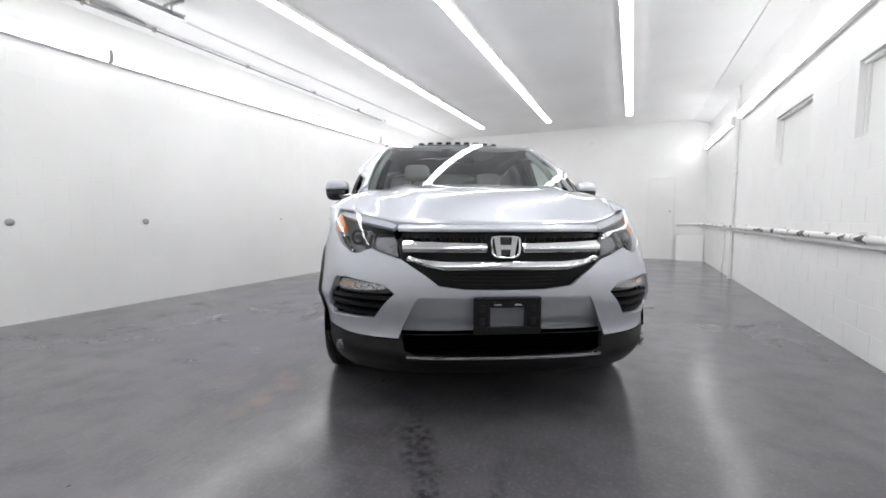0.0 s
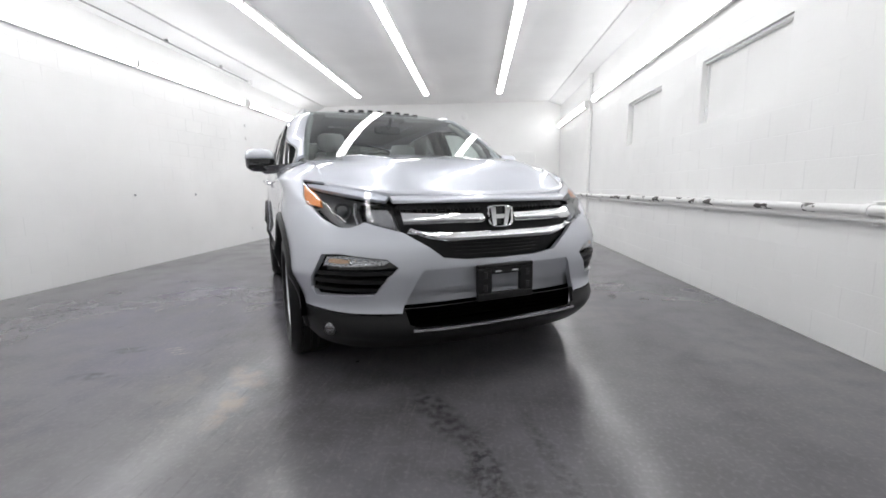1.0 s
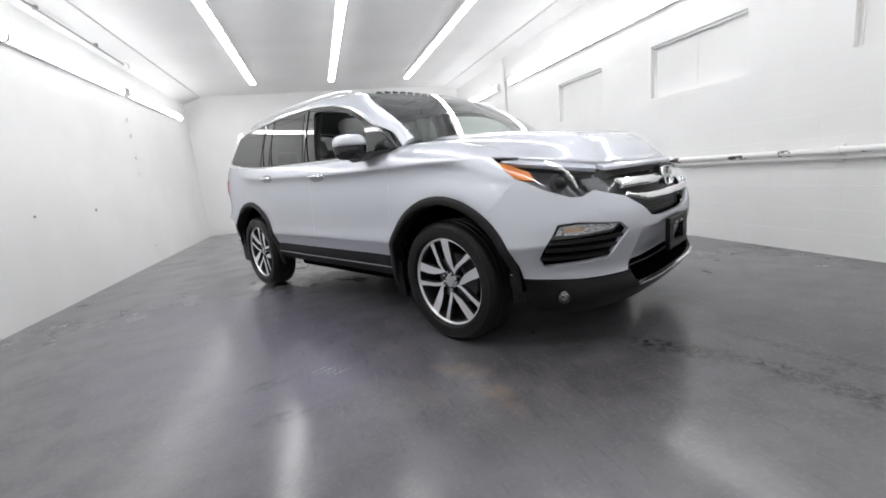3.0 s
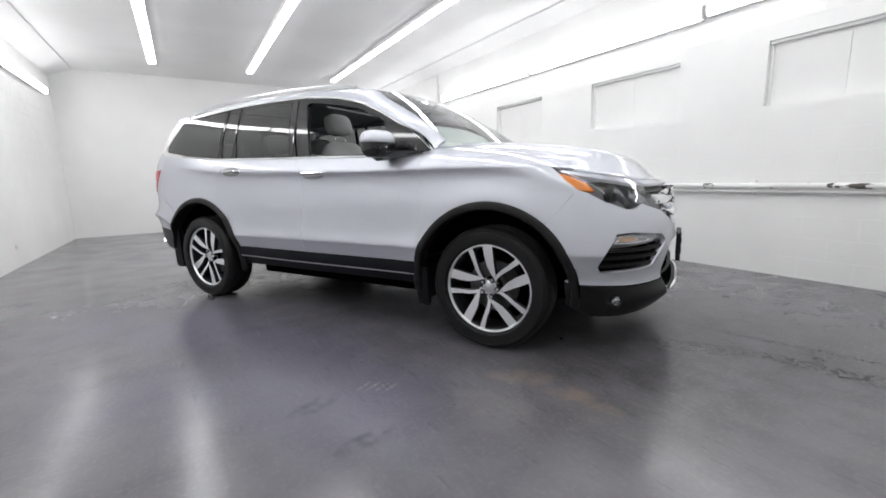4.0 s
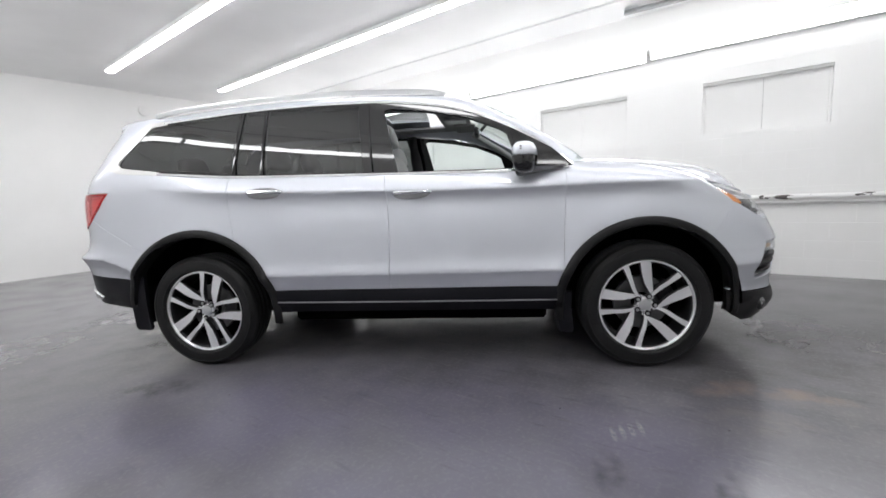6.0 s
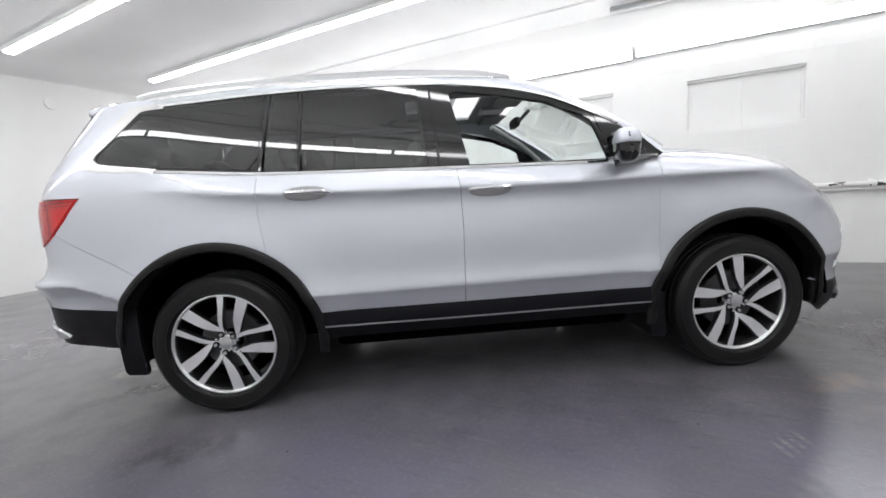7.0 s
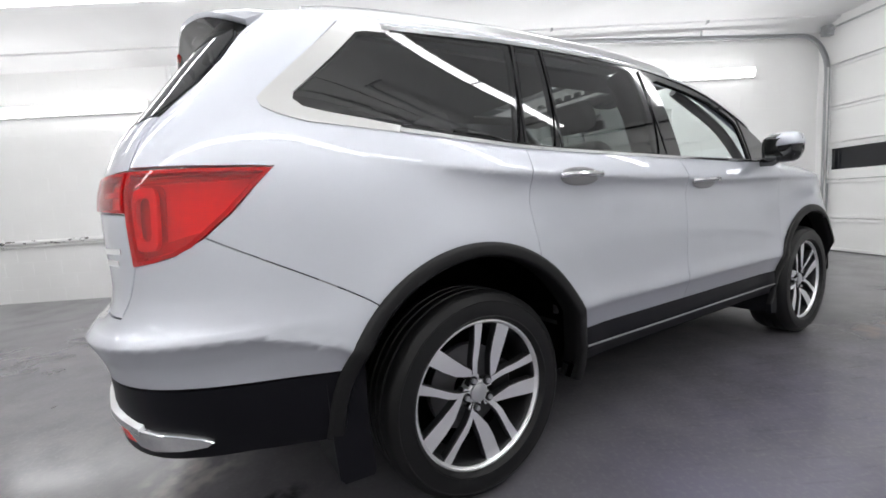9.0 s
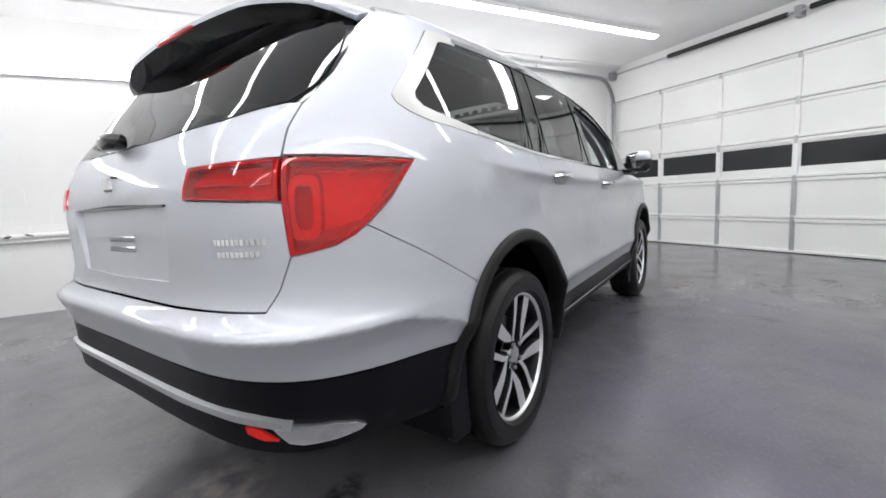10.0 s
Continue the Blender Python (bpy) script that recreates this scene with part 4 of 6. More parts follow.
# headlights
HL = [S(1.755, 1.084), S(1.805, 1.042), S(1.865, 0.99), S(1.905, 0.96), F(0.882, 0.947), F(0.853, 0.90), F(0.781, 0.853), F(0.735, 0.853), F(0.67, 0.88), F(0.637, 0.866), F(0.512, 0.83),
      F(0.53, 0.92), F(0.545, 0.962), F(0.497, 1.003), F(0.60, 1.02), F(0.72, 1.045), F(0.79, 1.064), F(0.84, 1.074)]
for fl in SIDES:
    hl = skin("headlight", HL, LENS, car, flip=fl, label="clear headlight with dark housing and amber corner", depth=0.01)
    skin("housing", HL, HOUSE, hl, lift=-0.085, depth=0, flip=fl, gap=-0.004)
    skin("light_bar", [F(0.534, 0.9985), F(0.56, 0.975), F(0.72, 1.010), F(0.83, 1.036), F(0.885, 1.056), F(0.885, 1.069), F(0.84, 1.0665), F(0.72, 1.0435), F(0.60, 1.0185)], PAINT, hl, lift=-0.003, depth=0.02, flip=fl, label="silver strip under the lens")
    skin("side_marker", [S(1.77, 1.072), S(1.805, 1.040), S(1.865, 0.99), S(1.905, 0.962), F(0.850, 0.952), F(0.842, 1.0), F(0.868, 1.045)], AMBER, hl, lift=-0.01, depth=0.02, flip=fl, label="amber side marker")
    skin("inner_reflector", [F(0.535, 0.845), F(0.60, 0.864), F(0.668, 0.890), F(0.662, 0.952), F(0.56, 0.955), F(0.545, 0.92)], FOGGED, hl, lift=-0.035, depth=0.03, flip=fl)
    skin("lamp_divider", [F(0.70, 0.862), F(0.712, 0.862), F(0.70, 0.985), F(0.688, 0.985)], FOGGED, hl, lift=-0.03, depth=0.04, flip=fl)
    sg = 1 if fl else -1
    for yy, zz, rr in ((0.765, 0.925, 0.036),):
        c = Vector(outline(u_front(-yy, zz), zz))
        d = Vector((0.9, -0.4, 0.0)).normalized()
        q = d.to_track_quat("Z", "Y").to_matrix().to_4x4()
        for nm, r1, dep, mt in (("lens_ring", rr * 1.25, 0.04, DARKM), ("projector", rr, 0.05, GLOSSB)):
            bm = bmesh.new()
            if nm == "projector":
                bmesh.ops.create_uvsphere(bm, u_segments=20, v_segments=12, radius=r1)
            else:
                bmesh.ops.create_cone(bm, cap_ends=True, segments=24, radius1=r1, radius2=r1 * 0.95, depth=dep)
            bmesh.ops.transform(bm, matrix=Matrix.Translation(c - d * 0.055) @ q, verts=bm.verts)
            bmesh.ops.transform(bm, matrix=Matrix.Diagonal((1, -sg, 1, 1)), verts=bm.verts)
            part(nm, bm, mt, hl, smooth=50)

# grille
GR = [(0.0, 0.683), (0.2, 0.686), (0.325, 0.703), (0.395, 0.757), (0.505, 0.826), (0.527, 0.92), (0.54, 0.96), (0.49, 0.999), (0.0, 0.992)]
gr_r = [F(y, z) for y, z in GR]
grille = skin("grille", full(gr_r), CLAD, car, lift=-0.06, depth=0, gap=-0.01, label="black grille with chrome bars and emblem")


def bar(name, ys, zlo, zhi, out, mat, deep=0.022):
    """A grille bar over the widths ys; zlo and zhi give its lower and upper edge at width |y|."""
    pts = [F(y, zlo(y)) if y >= 0 else FL(-y, zlo(-y)) for y in ys] + [F(y, zhi(y)) if y >= 0 else FL(-y, zhi(-y)) for y in reversed(ys)]

    def round_face(u, z):
        p = outline(u, z)
        lo, hi = zlo(abs(p[1])), zhi(abs(p[1]))
        k = min(max((z - lo) / (hi - lo), 0), 1)
        return (p[0] + out - 0.016 + 0.022 * (1 - (2 * k - 1) ** 2), p[1], z)
    return skin(name, pts, mat, grille, depth=deep, gap=0, edge=0.008, step=0.02, surf=round_face)


wide = [0.485, 0.4, 0.3, 0.2, 0.1, 0.0, -0.1, -0.2, -0.3, -0.4, -0.485]
bar("top_bar", [0.53, 0.4, 0.2, 0.0, -0.2, -0.4, -0.53], lambda y: 0.962, lambda y: 0.995 + 0.003 * (y / 0.5) ** 2, 0.012, PAINT)
bar("lower_bar", wide, lambda y: 0.778 + 0.05 * max(0, (y - 0.3) / 0.185) ** 1.6, lambda y: 0.817 + 0.022 * max(0, (y - 0.3) / 0.185) ** 1.6, 0.014, CHROME)
for sgn in (1, -1):
    bar("middle_bar", [sgn * v for v in (0.505, 0.4, 0.25, 0.09)], lambda y: 0.862, lambda y: 0.905 + 0.012 * (y / 0.5) ** 2, 0.010, CHROME)
    bar("slot_bar", [sgn * v for v in (0.515, 0.4, 0.25, 0.09)], lambda y: 0.93, lambda y: 0.94 + 0.004 * y, -0.012, CLAD, 0.03)
mesh_bm = bmesh.new()
for k in range(4):
    z = 0.70 + 0.018 * k
    w = 0.30 + 0.12 * (k / 3)
    sweep_bm([(nose_profile(z) - 0.035 - 0.11 * (y / 0.45) ** 2 * 0.9, y, z) for y in np.linspace(-w, w, 13)], 0.004, 6, mesh_bm)
part("grille_mesh", mesh_bm, CLAD, grille, smooth=60)
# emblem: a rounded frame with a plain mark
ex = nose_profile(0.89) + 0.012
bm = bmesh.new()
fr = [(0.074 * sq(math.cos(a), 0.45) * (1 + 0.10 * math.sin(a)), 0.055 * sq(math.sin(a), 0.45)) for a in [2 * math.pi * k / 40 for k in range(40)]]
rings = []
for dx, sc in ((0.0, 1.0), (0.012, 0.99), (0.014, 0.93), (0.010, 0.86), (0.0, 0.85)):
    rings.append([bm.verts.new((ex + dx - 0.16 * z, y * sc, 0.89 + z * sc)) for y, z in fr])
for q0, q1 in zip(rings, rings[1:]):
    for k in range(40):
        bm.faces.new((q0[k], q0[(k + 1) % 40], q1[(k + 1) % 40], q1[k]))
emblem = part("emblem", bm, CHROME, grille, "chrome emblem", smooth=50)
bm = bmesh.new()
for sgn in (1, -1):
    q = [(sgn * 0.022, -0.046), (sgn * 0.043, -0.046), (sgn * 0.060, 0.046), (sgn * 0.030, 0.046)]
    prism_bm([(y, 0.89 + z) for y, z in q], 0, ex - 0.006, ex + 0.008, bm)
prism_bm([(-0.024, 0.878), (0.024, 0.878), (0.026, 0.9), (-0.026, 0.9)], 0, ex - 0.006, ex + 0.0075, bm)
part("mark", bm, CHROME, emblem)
part("emblem_backing", box_bm(ex - 0.02, ex - 0.008, -0.066, 0.066, 0.838, 0.942, 0.01), GLOSSB, emblem)

# number plate bracket, empty
pb = bmesh.new()
px = 2.395
for a, b, c, d in ((-0.165, 0.165, 0.632, 0.652), (-0.165, 0.165, 0.47, 0.507), (-0.165, -0.085, 0.507, 0.632), (0.085, 0.165, 0.507, 0.632), (-0.085, 0.085, 0.602, 0.632)):
    box_bm(px - 0.005, px + 0.022, a, b, c, d, 0.004, pb)
plate = part("plate_bracket", pb, CLAD, car, "empty black plastic number plate bracket")
for y in (-0.125, 0.125):
    for z in (0.535, 0.6):
        part("slot", box_bm(px + 0.021, px + 0.026, y - 0.012, y + 0.012, z - 0.017, z + 0.017, 0.003), DARKM, plate)
for y in (-0.05, 0.05):
    part("slot", box_bm(px + 0.021, px + 0.026, y - 0.018, y + 0.018, 0.612, 0.62, 0.002), SATIN, plate)

# bonnet
bon_c = curve((0.0, 1.284), (0.25, 1.269), (0.5, 1.238), (0.7, 1.203), (0.85, 1.150), (0.94, 1.094), (1.0, 1.0))
bon_s = curve((0.0, 1.247), (0.3, 1.230), (0.55, 1.203), (0.8, 1.154), (0.92, 1.116), (1.0, 1.076))
bon_front = curve((0.0, 2.252), (0.3, 2.225), (0.49, 2.17), (0.62, 2.075), (0.72, 1.965), (0.80, 1.855))
bon_zf = curve((0.0, 0.998), (0.49, 1.010), (0.62, 1.028), (0.72, 1.05), (0.80, 1.072))

bon_edge = curve((0.0, 0.999), (0.49, 1.0095), (0.60, 1.026), (0.72, 1.051), (0.80, 1.0720))


def bonnet(s, t):
    y = -0.80 + 1.6 * s
    a = abs(y)
    x0 = 1.13 - 0.13 * (a / 0.8) ** 2
    x1 = bon_front(a)
    k = (a / 0.8) ** 2.6
    zc = bon_c(t) + (bon_zf(a) - 1.0) * max(0, (t - 0.75) / 0.25) * (1 - k)
    z = zc * (1 - k) + bon_s(t) * k
    front = bon_edge(a)
    z += (front - z) * max(0.0, (t - 0.78) / 0.22) ** 3      # the edge closes down onto grille and headlights
    ridge = 0.40 + 0.16 * (1 - t)
    z += 0.011 * math.exp(-((a - ridge) / 0.055) ** 2) * min(1, (1 - t) * 6) - 0.008 * math.exp(-((a - ridge - 0.13) / 0.09) ** 2) * min(1, (1 - t) * 6)
    return (x0 + (x1 - x0) * t, y, z)


sheet("bonnet", bonnet, 44, 30, PAINT, car, depth=0.02, up=(0.3, 0, 1))

for fl in SIDES:
    def fender_fill(s, t):
        a = Vector(bonnet(0.0, s)) + Vector((0, 0.012, -0.006))
        x = min(a.x, 1.845)
        z = fender_top(x) - 0.012 - 0.004 * s
        b = Vector(outline(u_side(x, z), z)) + Vector((0, 0.004, 0.0))
        q = a.lerp(b, t)
        return (q.x, q.y, q.z + 0.006 * 4 * t * (1 - t))
    sheet("fender_top", fender_fill, 40, 4, PAINT, car, depth=0, flip=fl, up=(0, -0.3, 1))

# windscreen, pillars, roof
EDGE_R = [(1.055, -0.808, 1.282), (0.92, -0.788, 1.388), (0.75, -0.76, 1.496), (0.55, -0.715, 1.606), (0.39, -0.672, 1.692), (0.12, -0.675, 1.735), (-0.25, -0.682, 1.752),
          (-0.7, -0.682, 1.756), (-1.1, -0.675, 1.755), (-1.5, -0.66, 1.739), (-1.93, -0.64, 1.71)]
DLO = [(1.012, 1.226), (0.885, 1.333), (0.75, 1.412), (0.57, 1.508), (0.38, 1.587), (0.14, 1.644), (-0.25, 1.684), (-0.68, 1.690), (-1.08, 1.678), (-1.43, 1.653), (-1.62, 1.64)]
DLO3 = [(x, -side_y(x, z), z) for x, z in DLO]
edge_line, dlo_line = line_of(EDGE_R, 60), line_of(DLO3, 60)


def frame_side(s, t):
    k = s * 60
    i = min(int(k), 59)
    a = edge_line[i].lerp(edge_line[i + 1], k - i)
    b = dlo_line[i].lerp(dlo_line[i + 1], k - i)
    p = a.lerp(b, t)
    out = Vector((0.25 if s < 0.4 else 0.0, -0.75, 0.62)).normalized()
    return p + out * (0.014 * 4 * t * (1 - t))


for fl in SIDES:
    sheet("roof_side", frame_side, 60, 8, PAINT, car, depth=0.02, flip=fl)


def windscreen(s, t):
    y = -1 + 2 * s
    w = 0.818 + (0.682 - 0.818) * t
    x0, x1 = 1.21 - 0.14 * y * y, 0.44 - 0.055 * y * y
    z0, z1 = 1.262 + 0.012 * y * y, 1.715 - 0.022 * y * y
    return (x0 + (x1 - x0) * t + 0.05 * 4 * t * (1 - t) * 0.5, y * w, z0 + (z1 - z0) * t + 0.014 * 4 * t * (1 - t))


sheet("windscreen", windscreen, 24, 16, CLEAR, car, depth=0.006, label="clear windscreen with a slight green tint", up=(1, 0, 1))
sheet("cowl", lambda s, t: (1.07 + 0.15 * t - 0.14 * (2 * s - 1) ** 2, -0.8 + 1.6 * s, 1.255 - 0.015 * t - 0.02 * (2 * s - 1) ** 2), 16, 3, CLAD, car, up=(0, 0, 1))


def roof(s, t):
    k = 24 + 36 * t
    i = min(int(k), 59)
    a = edge_line[i].lerp(edge_line[i + 1], k - i)
    y = -1 + 2 * s
    bow = 0.05 * (1 - t) ** 6
    return (a.x + bow * (1 - y * y) - 0.10 * t ** 8 * (1 - y * y), abs(a.y) * y, a.z + 0.032 * (1 - y * y))


roof_t = lambda x: min((abs(roof(0.5, k / 200)[0] - x), k / 200) for k in range(201))[1]
ta, tb = roof_t(0.14), roof_t(-0.38)
for s0, s1, t0, t1 in ((0, 1, 0, ta), (0, 0.18, ta, tb), (0.82, 1, ta, tb), (0, 1, tb, 1)):      # round the sunroof's opening
    sheet("roof", lambda s, t: roof(s0 + (s1 - s0) * s, t0 + (t1 - t0) * t), 24, 20, PAINT, car, depth=0.008, up=(0, 0, 1))
sheet("sunroof", lambda s, t: Vector(roof(0.18 + 0.64 * s, ta + (tb - ta) * t)) + Vector((0, 0, 0.004)), 10, 8, SUNGLASS, car, up=(0, 0, 1), label="smoked glass sunroof panel", depth=0.004)
deflector = part("wind_deflector", box_bm(0.172, 0.188, -0.385, 0.385, 1.742, 1.752), DARKM, car)
for k in range(9):
    y = -0.36 + 0.09 * k
    part("deflector_tooth", box_bm(0.17, 0.19, y - 0.026, y + 0.026, 1.752, 1.781 - 0.02 * (y / 0.4) ** 2, 0.003), DARKM, deflector)
for fl in SIDES:
    sg = 1 if fl else -1
    rail = [(0.24, -0.69, 1.712), (0.12, -0.695, 1.738), (-0.1, -0.70, 1.752), (-0.5, -0.705, 1.766), (-1.0, -0.70, 1.766), (-1.5, -0.685, 1.750), (-1.72, -0.675, 1.735), (-1.84, -0.67, 1.715)]
    ribbon("roof_rail", rail, [(-0.016, -0.004), (0.016, -0.004), (0.014, 0.018), (0.006, 0.026), (-0.006, 0.026), (-0.014, 0.018)], SATIN, car, "silver roof rail", flip=fl,
           lateral=lambda p: (0, -0.2, 1))

# side windows: privacy glass behind, clear in front; the passenger's front pane is down
QW = [S(-1.155, 1.275), S(-1.62, 1.318), S(-1.88, 1.344), S(-1.935, 1.356), S(-1.957, 1.373), S(-1.951, 1.392), S(-1.72, 1.61), S(-1.64, 1.619), S(-1.43, 1.637), S(-1.095, 1.66)]
VENT = [S(-1.115, 1.27), S(-0.945, 1.262), S(-0.925, 1.665), S(-1.055, 1.66)]
RW = [S(-0.918, 1.26), S(-0.265, 1.242), S(-0.30, 1.655), S(-0.68, 1.669), S(-0.90, 1.665)]
FW = [S(-0.045, 1.230), S(0.30, 1.222), S(0.70, 1.215), S(0.625, 1.43), S(0.575, 1.462), S(0.38, 1.545), S(0.14, 1.595), S(-0.09, 1.628), S(-0.13, 1.615)]
SAIL = [S(0.715, 1.214), S(1.0, 1.222), S(0.88, 1.325), S(0.75, 1.400), S(0.64, 1.46)]
BAND = [S(-1.138, 1.256), S(-0.6, 1.237), S(-0.122, 1.223), S(0.3, 1.213), S(0.6, 1.205), S(1.005, 1.222), S(0.885, 1.327), S(0.75, 1.406), S(0.57, 1.502), S(0.38, 1.58), S(0.14, 1.637),
        S(-0.25, 1.678), S(-0.68, 1.684), S(-1.08, 1.672), S(-1.43, 1.647), S(-1.64, 1.634), S(-1.75, 1.618), S(-1.98, 1.395), S(-1.98, 1.365), S(-1.92, 1.335), S(-1.65, 1.305)]
for fl in SIDES:
    qw = skin("quarter_window", QW, PRIVACY, car, surf=glass_plane, flip=fl, depth=0.004, lift=0.004, label="dark tinted quarter window")
    skin("vent_window", VENT, PRIVACY, car, surf=glass_plane, flip=fl, depth=0.004, lift=0.003, label="dark tinted fixed pane")
    skin("rear_side_window", RW, PRIVACY, car, surf=glass_plane, flip=fl, depth=0.004, lift=0.003, label="dark tinted rear door window")
    if fl:
        skin("front_side_window", FW, CLEAR, car, surf=glass_plane, flip=True, depth=0.004, lift=0.0, label="clear front side window")
    skin("window_surround", BAND, GLOSSB, car, surf=glass_plane, holes=[QW, VENT, RW, FW], flip=fl, depth=0.02, lift=0.0, gap=0.0, label="gloss black window surround")
    skin("mirror_sail", SAIL, GLOSSB, car, surf=glass_plane, flip=fl, lift=0.005)
    hoop = [outline(*S(x, z)) for x, z in [(0.975, 1.208), (0.6, 1.200), (0.3, 1.208), (-0.122, 1.219), (-0.6, 1.233), (-1.138, 1.252), (-1.40, 1.274), (-1.65, 1.297)]]
    prof = [(-0.008, -0.002), (0.008, -0.002), (0.006, 0.008), (-0.006, 0.008)]
    ribbon("belt_trim", hoop, prof, CHROME, car, "chrome trim strip under the windows", n=50, flip=fl)
    hoop = [outline(*S(x, z)) for x, z in [(1.010, 1.226), (0.885, 1.332), (0.75, 1.411), (0.57, 1.507), (0.38, 1.586), (0.14, 1.643), (-0.25, 1.683), (-0.68, 1.689), (-1.08, 1.677), (-1.43, 1.652), (-1.64, 1.636)]]
    ribbon("roof_trim", hoop, prof, CHROME, car, "chrome trim strip over the windows", n=50, flip=fl)
    skin("corner_trim", [S(-1.62, 1.641), S(-1.72, 1.638), S(-1.78, 1.628), S(-1.94, 1.468), S(-2.016, 1.394), S(-2.032, 1.374), S(-2.026, 1.355), S(-1.988, 1.334), S(-1.92, 1.316), S(-1.65, 1.294),
                         S(-1.65, 1.303), S(-1.88, 1.334), S(-1.938, 1.346), S(-1.965, 1.370), S(-1.958, 1.396), S(-1.735, 1.612), S(-1.70, 1.622), S(-1.62, 1.629)],
         TRIMS, car, flip=fl, lift=0.003, depth=0.012, gap=-0.007, label="broad satin trim at the window's rear corner")
    # divider strips
    for a, b in (((-1.128, 1.262), (-1.072, 1.668)), ((-0.932, 1.256), (-0.912, 1.672)), ((-0.205, 1.235), (-0.235, 1.66))):
        ribbon("divider", [outline(*S(*a)), outline(*S((a[0] + b[0]) / 2, (a[1] + b[1]) / 2)), outline(*S(*b))], [(-0.006, 0), (0.006, 0), (0.005, 0.007), (-0.005, 0.007)], GLOSSB, car, n=6, flip=fl)

# sills and wheel arches in black plastic
def flare(ax, r0, r1, a0, a1):
    prof = [(r0 + 0.004, -0.075), (r0, -0.012), (r0 + 0.003, 0.014), (r0 + 0.012, 0.022), (r1 - 0.014, 0.019), (r1 - 0.003, 0.011), (r1, 0.001)]

    def f(s, t):
        a = radians(a0 + (a1 - a0) * s)
        k = min(max(t, 0.0), 1.0) * (len(prof) - 1)
        i = min(int(k), len(prof) - 2)
        r, out = (prof[i][m] + (prof[i + 1][m] - prof[i][m]) * (k - i) for m in (0, 1))
        rr = max(r, r1 - 0.012)
        x, z = ax + r * math.cos(a), 0.376 + r * math.sin(a)
        return (x, -side_y(ax + rr * math.cos(a), 0.376 + rr * math.sin(a)) - out, z)
    return f


for fl in SIDES:
    sheet("wheel_arch_trim", flare(1.41, 0.474, ARF + 0.006, -7, 190), 48, 6, CLAD, car, depth=0, flip=fl, label="black wheel arch trim")
    sheet("wheel_arch_trim", flare(-1.41, 0.495, ARR + 0.006, -10, 178), 48, 6, CLAD, car, depth=0, flip=fl, label="black wheel arch trim")
    sill = lambda s, t: (0.93 - 1.83 * s, -(side_y(0.93 - 1.83 * s, 0.507) + 0.001 + 0.006 * math.sin(math.pi * min(1, t * 1.4)) - 0.08 * max(0, t - 0.62)), 0.507 - 0.149 * t)
    sheet("sill_trim", sill, 30, 8, SILLB, car, depth=0.03, flip=fl, label="black plastic sill")
    ribbon("sill_strip", [(0.90, -side_y(0.9, 0.43) - 0.012, 0.425), (0.0, -side_y(0, 0.43) - 0.02, 0.425), (-0.87, -side_y(-0.87, 0.43) - 0.014, 0.432)],
           [(-0.005, 0), (0.005, 0), (0.003, 0.005), (-0.003, 0.005)], GREYM, car, "thin grey strip along the sill", flip=fl)
    sg = 1 if fl else -1
    for lip, x0, z0, z1 in (([(0.985, 0.47), (0.90, 0.47), (0.903, 0.30), (0.913, 0.225), (0.985, 0.215), (0.995, 0.24), (0.982, 0.36)], 0.915, 0.215, 0.46),
                            ([(-1.83, 0.62), (-1.95, 0.60), (-1.946, 0.42), (-1.936, 0.27), (-1.92, 0.25), (-1.83, 0.245), (-1.822, 0.26), (-1.835, 0.42)], -1.925, 0.25, 0.60)):
        flap = bmesh.new()
        prism_bm(lip, 1, sg * 0.955, sg * 0.982, flap)
        box_bm(x0 - 0.008, x0 + 0.008, min(sg * 0.74, sg * 0.955), max(sg * 0.74, sg * 0.955), z0 + 0.012, z1, 0, flap)
        part("mud_flap", flap, SILLB, car, "black mud flap")
    for ax in (1.41, -1.41):
        bm = bmesh.new()
        r, n = 0.53, 24
        q0 = [bm.verts.new((ax + r * math.cos(math.pi * k / n), sg * 0.55, 0.376 + r * math.sin(math.pi * k / n))) for k in range(n + 1)]
        q1 = [bm.verts.new((ax + r * math.cos(math.pi * k / n), sg * 0.965, 0.376 + r * math.sin(math.pi * k / n))) for k in range(n + 1)]
        for k in range(n):
            bm.faces.new((q0[k], q0[k + 1], q1[k + 1], q1[k]))
        bm.faces.new(q0)
        part("wheel_well", bm, UNDER, car, "black wheel well liner", smooth=40)
    # handles
    for hx, hz in ((0.05, 1.098), (-0.89, 1.14)):
        y = side_y(hx, hz)
        # the cup's shade is put into a darker grey on a flat lump
        cup = lump("handle_cup", pillow(hx - 0.005, -y + 0.004, hz - 0.004, 0.112, 0.005, 0.037, 0.9), GREYM, car, "handle cup, its shade set as darker grey", flip=fl)
        ribbon("door_handle", [(hx + 0.115, -y - 0.002, hz - 0.002), (hx + 0.085, -y - 0.030, hz + 0.001), (hx, -y - 0.038, hz + 0.003), (hx - 0.085, -y - 0.030, hz + 0.002), (hx - 0.115, -y - 0.002, hz)],
               [(-0.011, -0.006), (0.011, -0.006), (0.010, 0.004), (0.0, 0.008), (-0.010, 0.004)], HANDLE, car, "bright silver door handle", n=16, flip=fl)
    # door mirrors
    def shell(z0, up, down, grow):
        def fn(a, b):
            w = -1.092 + (0.102 + grow) * sq(math.cos(b), 0.5) * sq(math.sin(a), 0.55)
            sweep_back = 0.22 * max(0.0, -1.0 - w)
            return (0.738 - sweep_back + (0.066 + grow) * sq(math.cos(b), 0.6) * sq(math.cos(a), 0.6), w, z0 + (up if b > 0 else down) * sq(math.sin(b), 0.8))
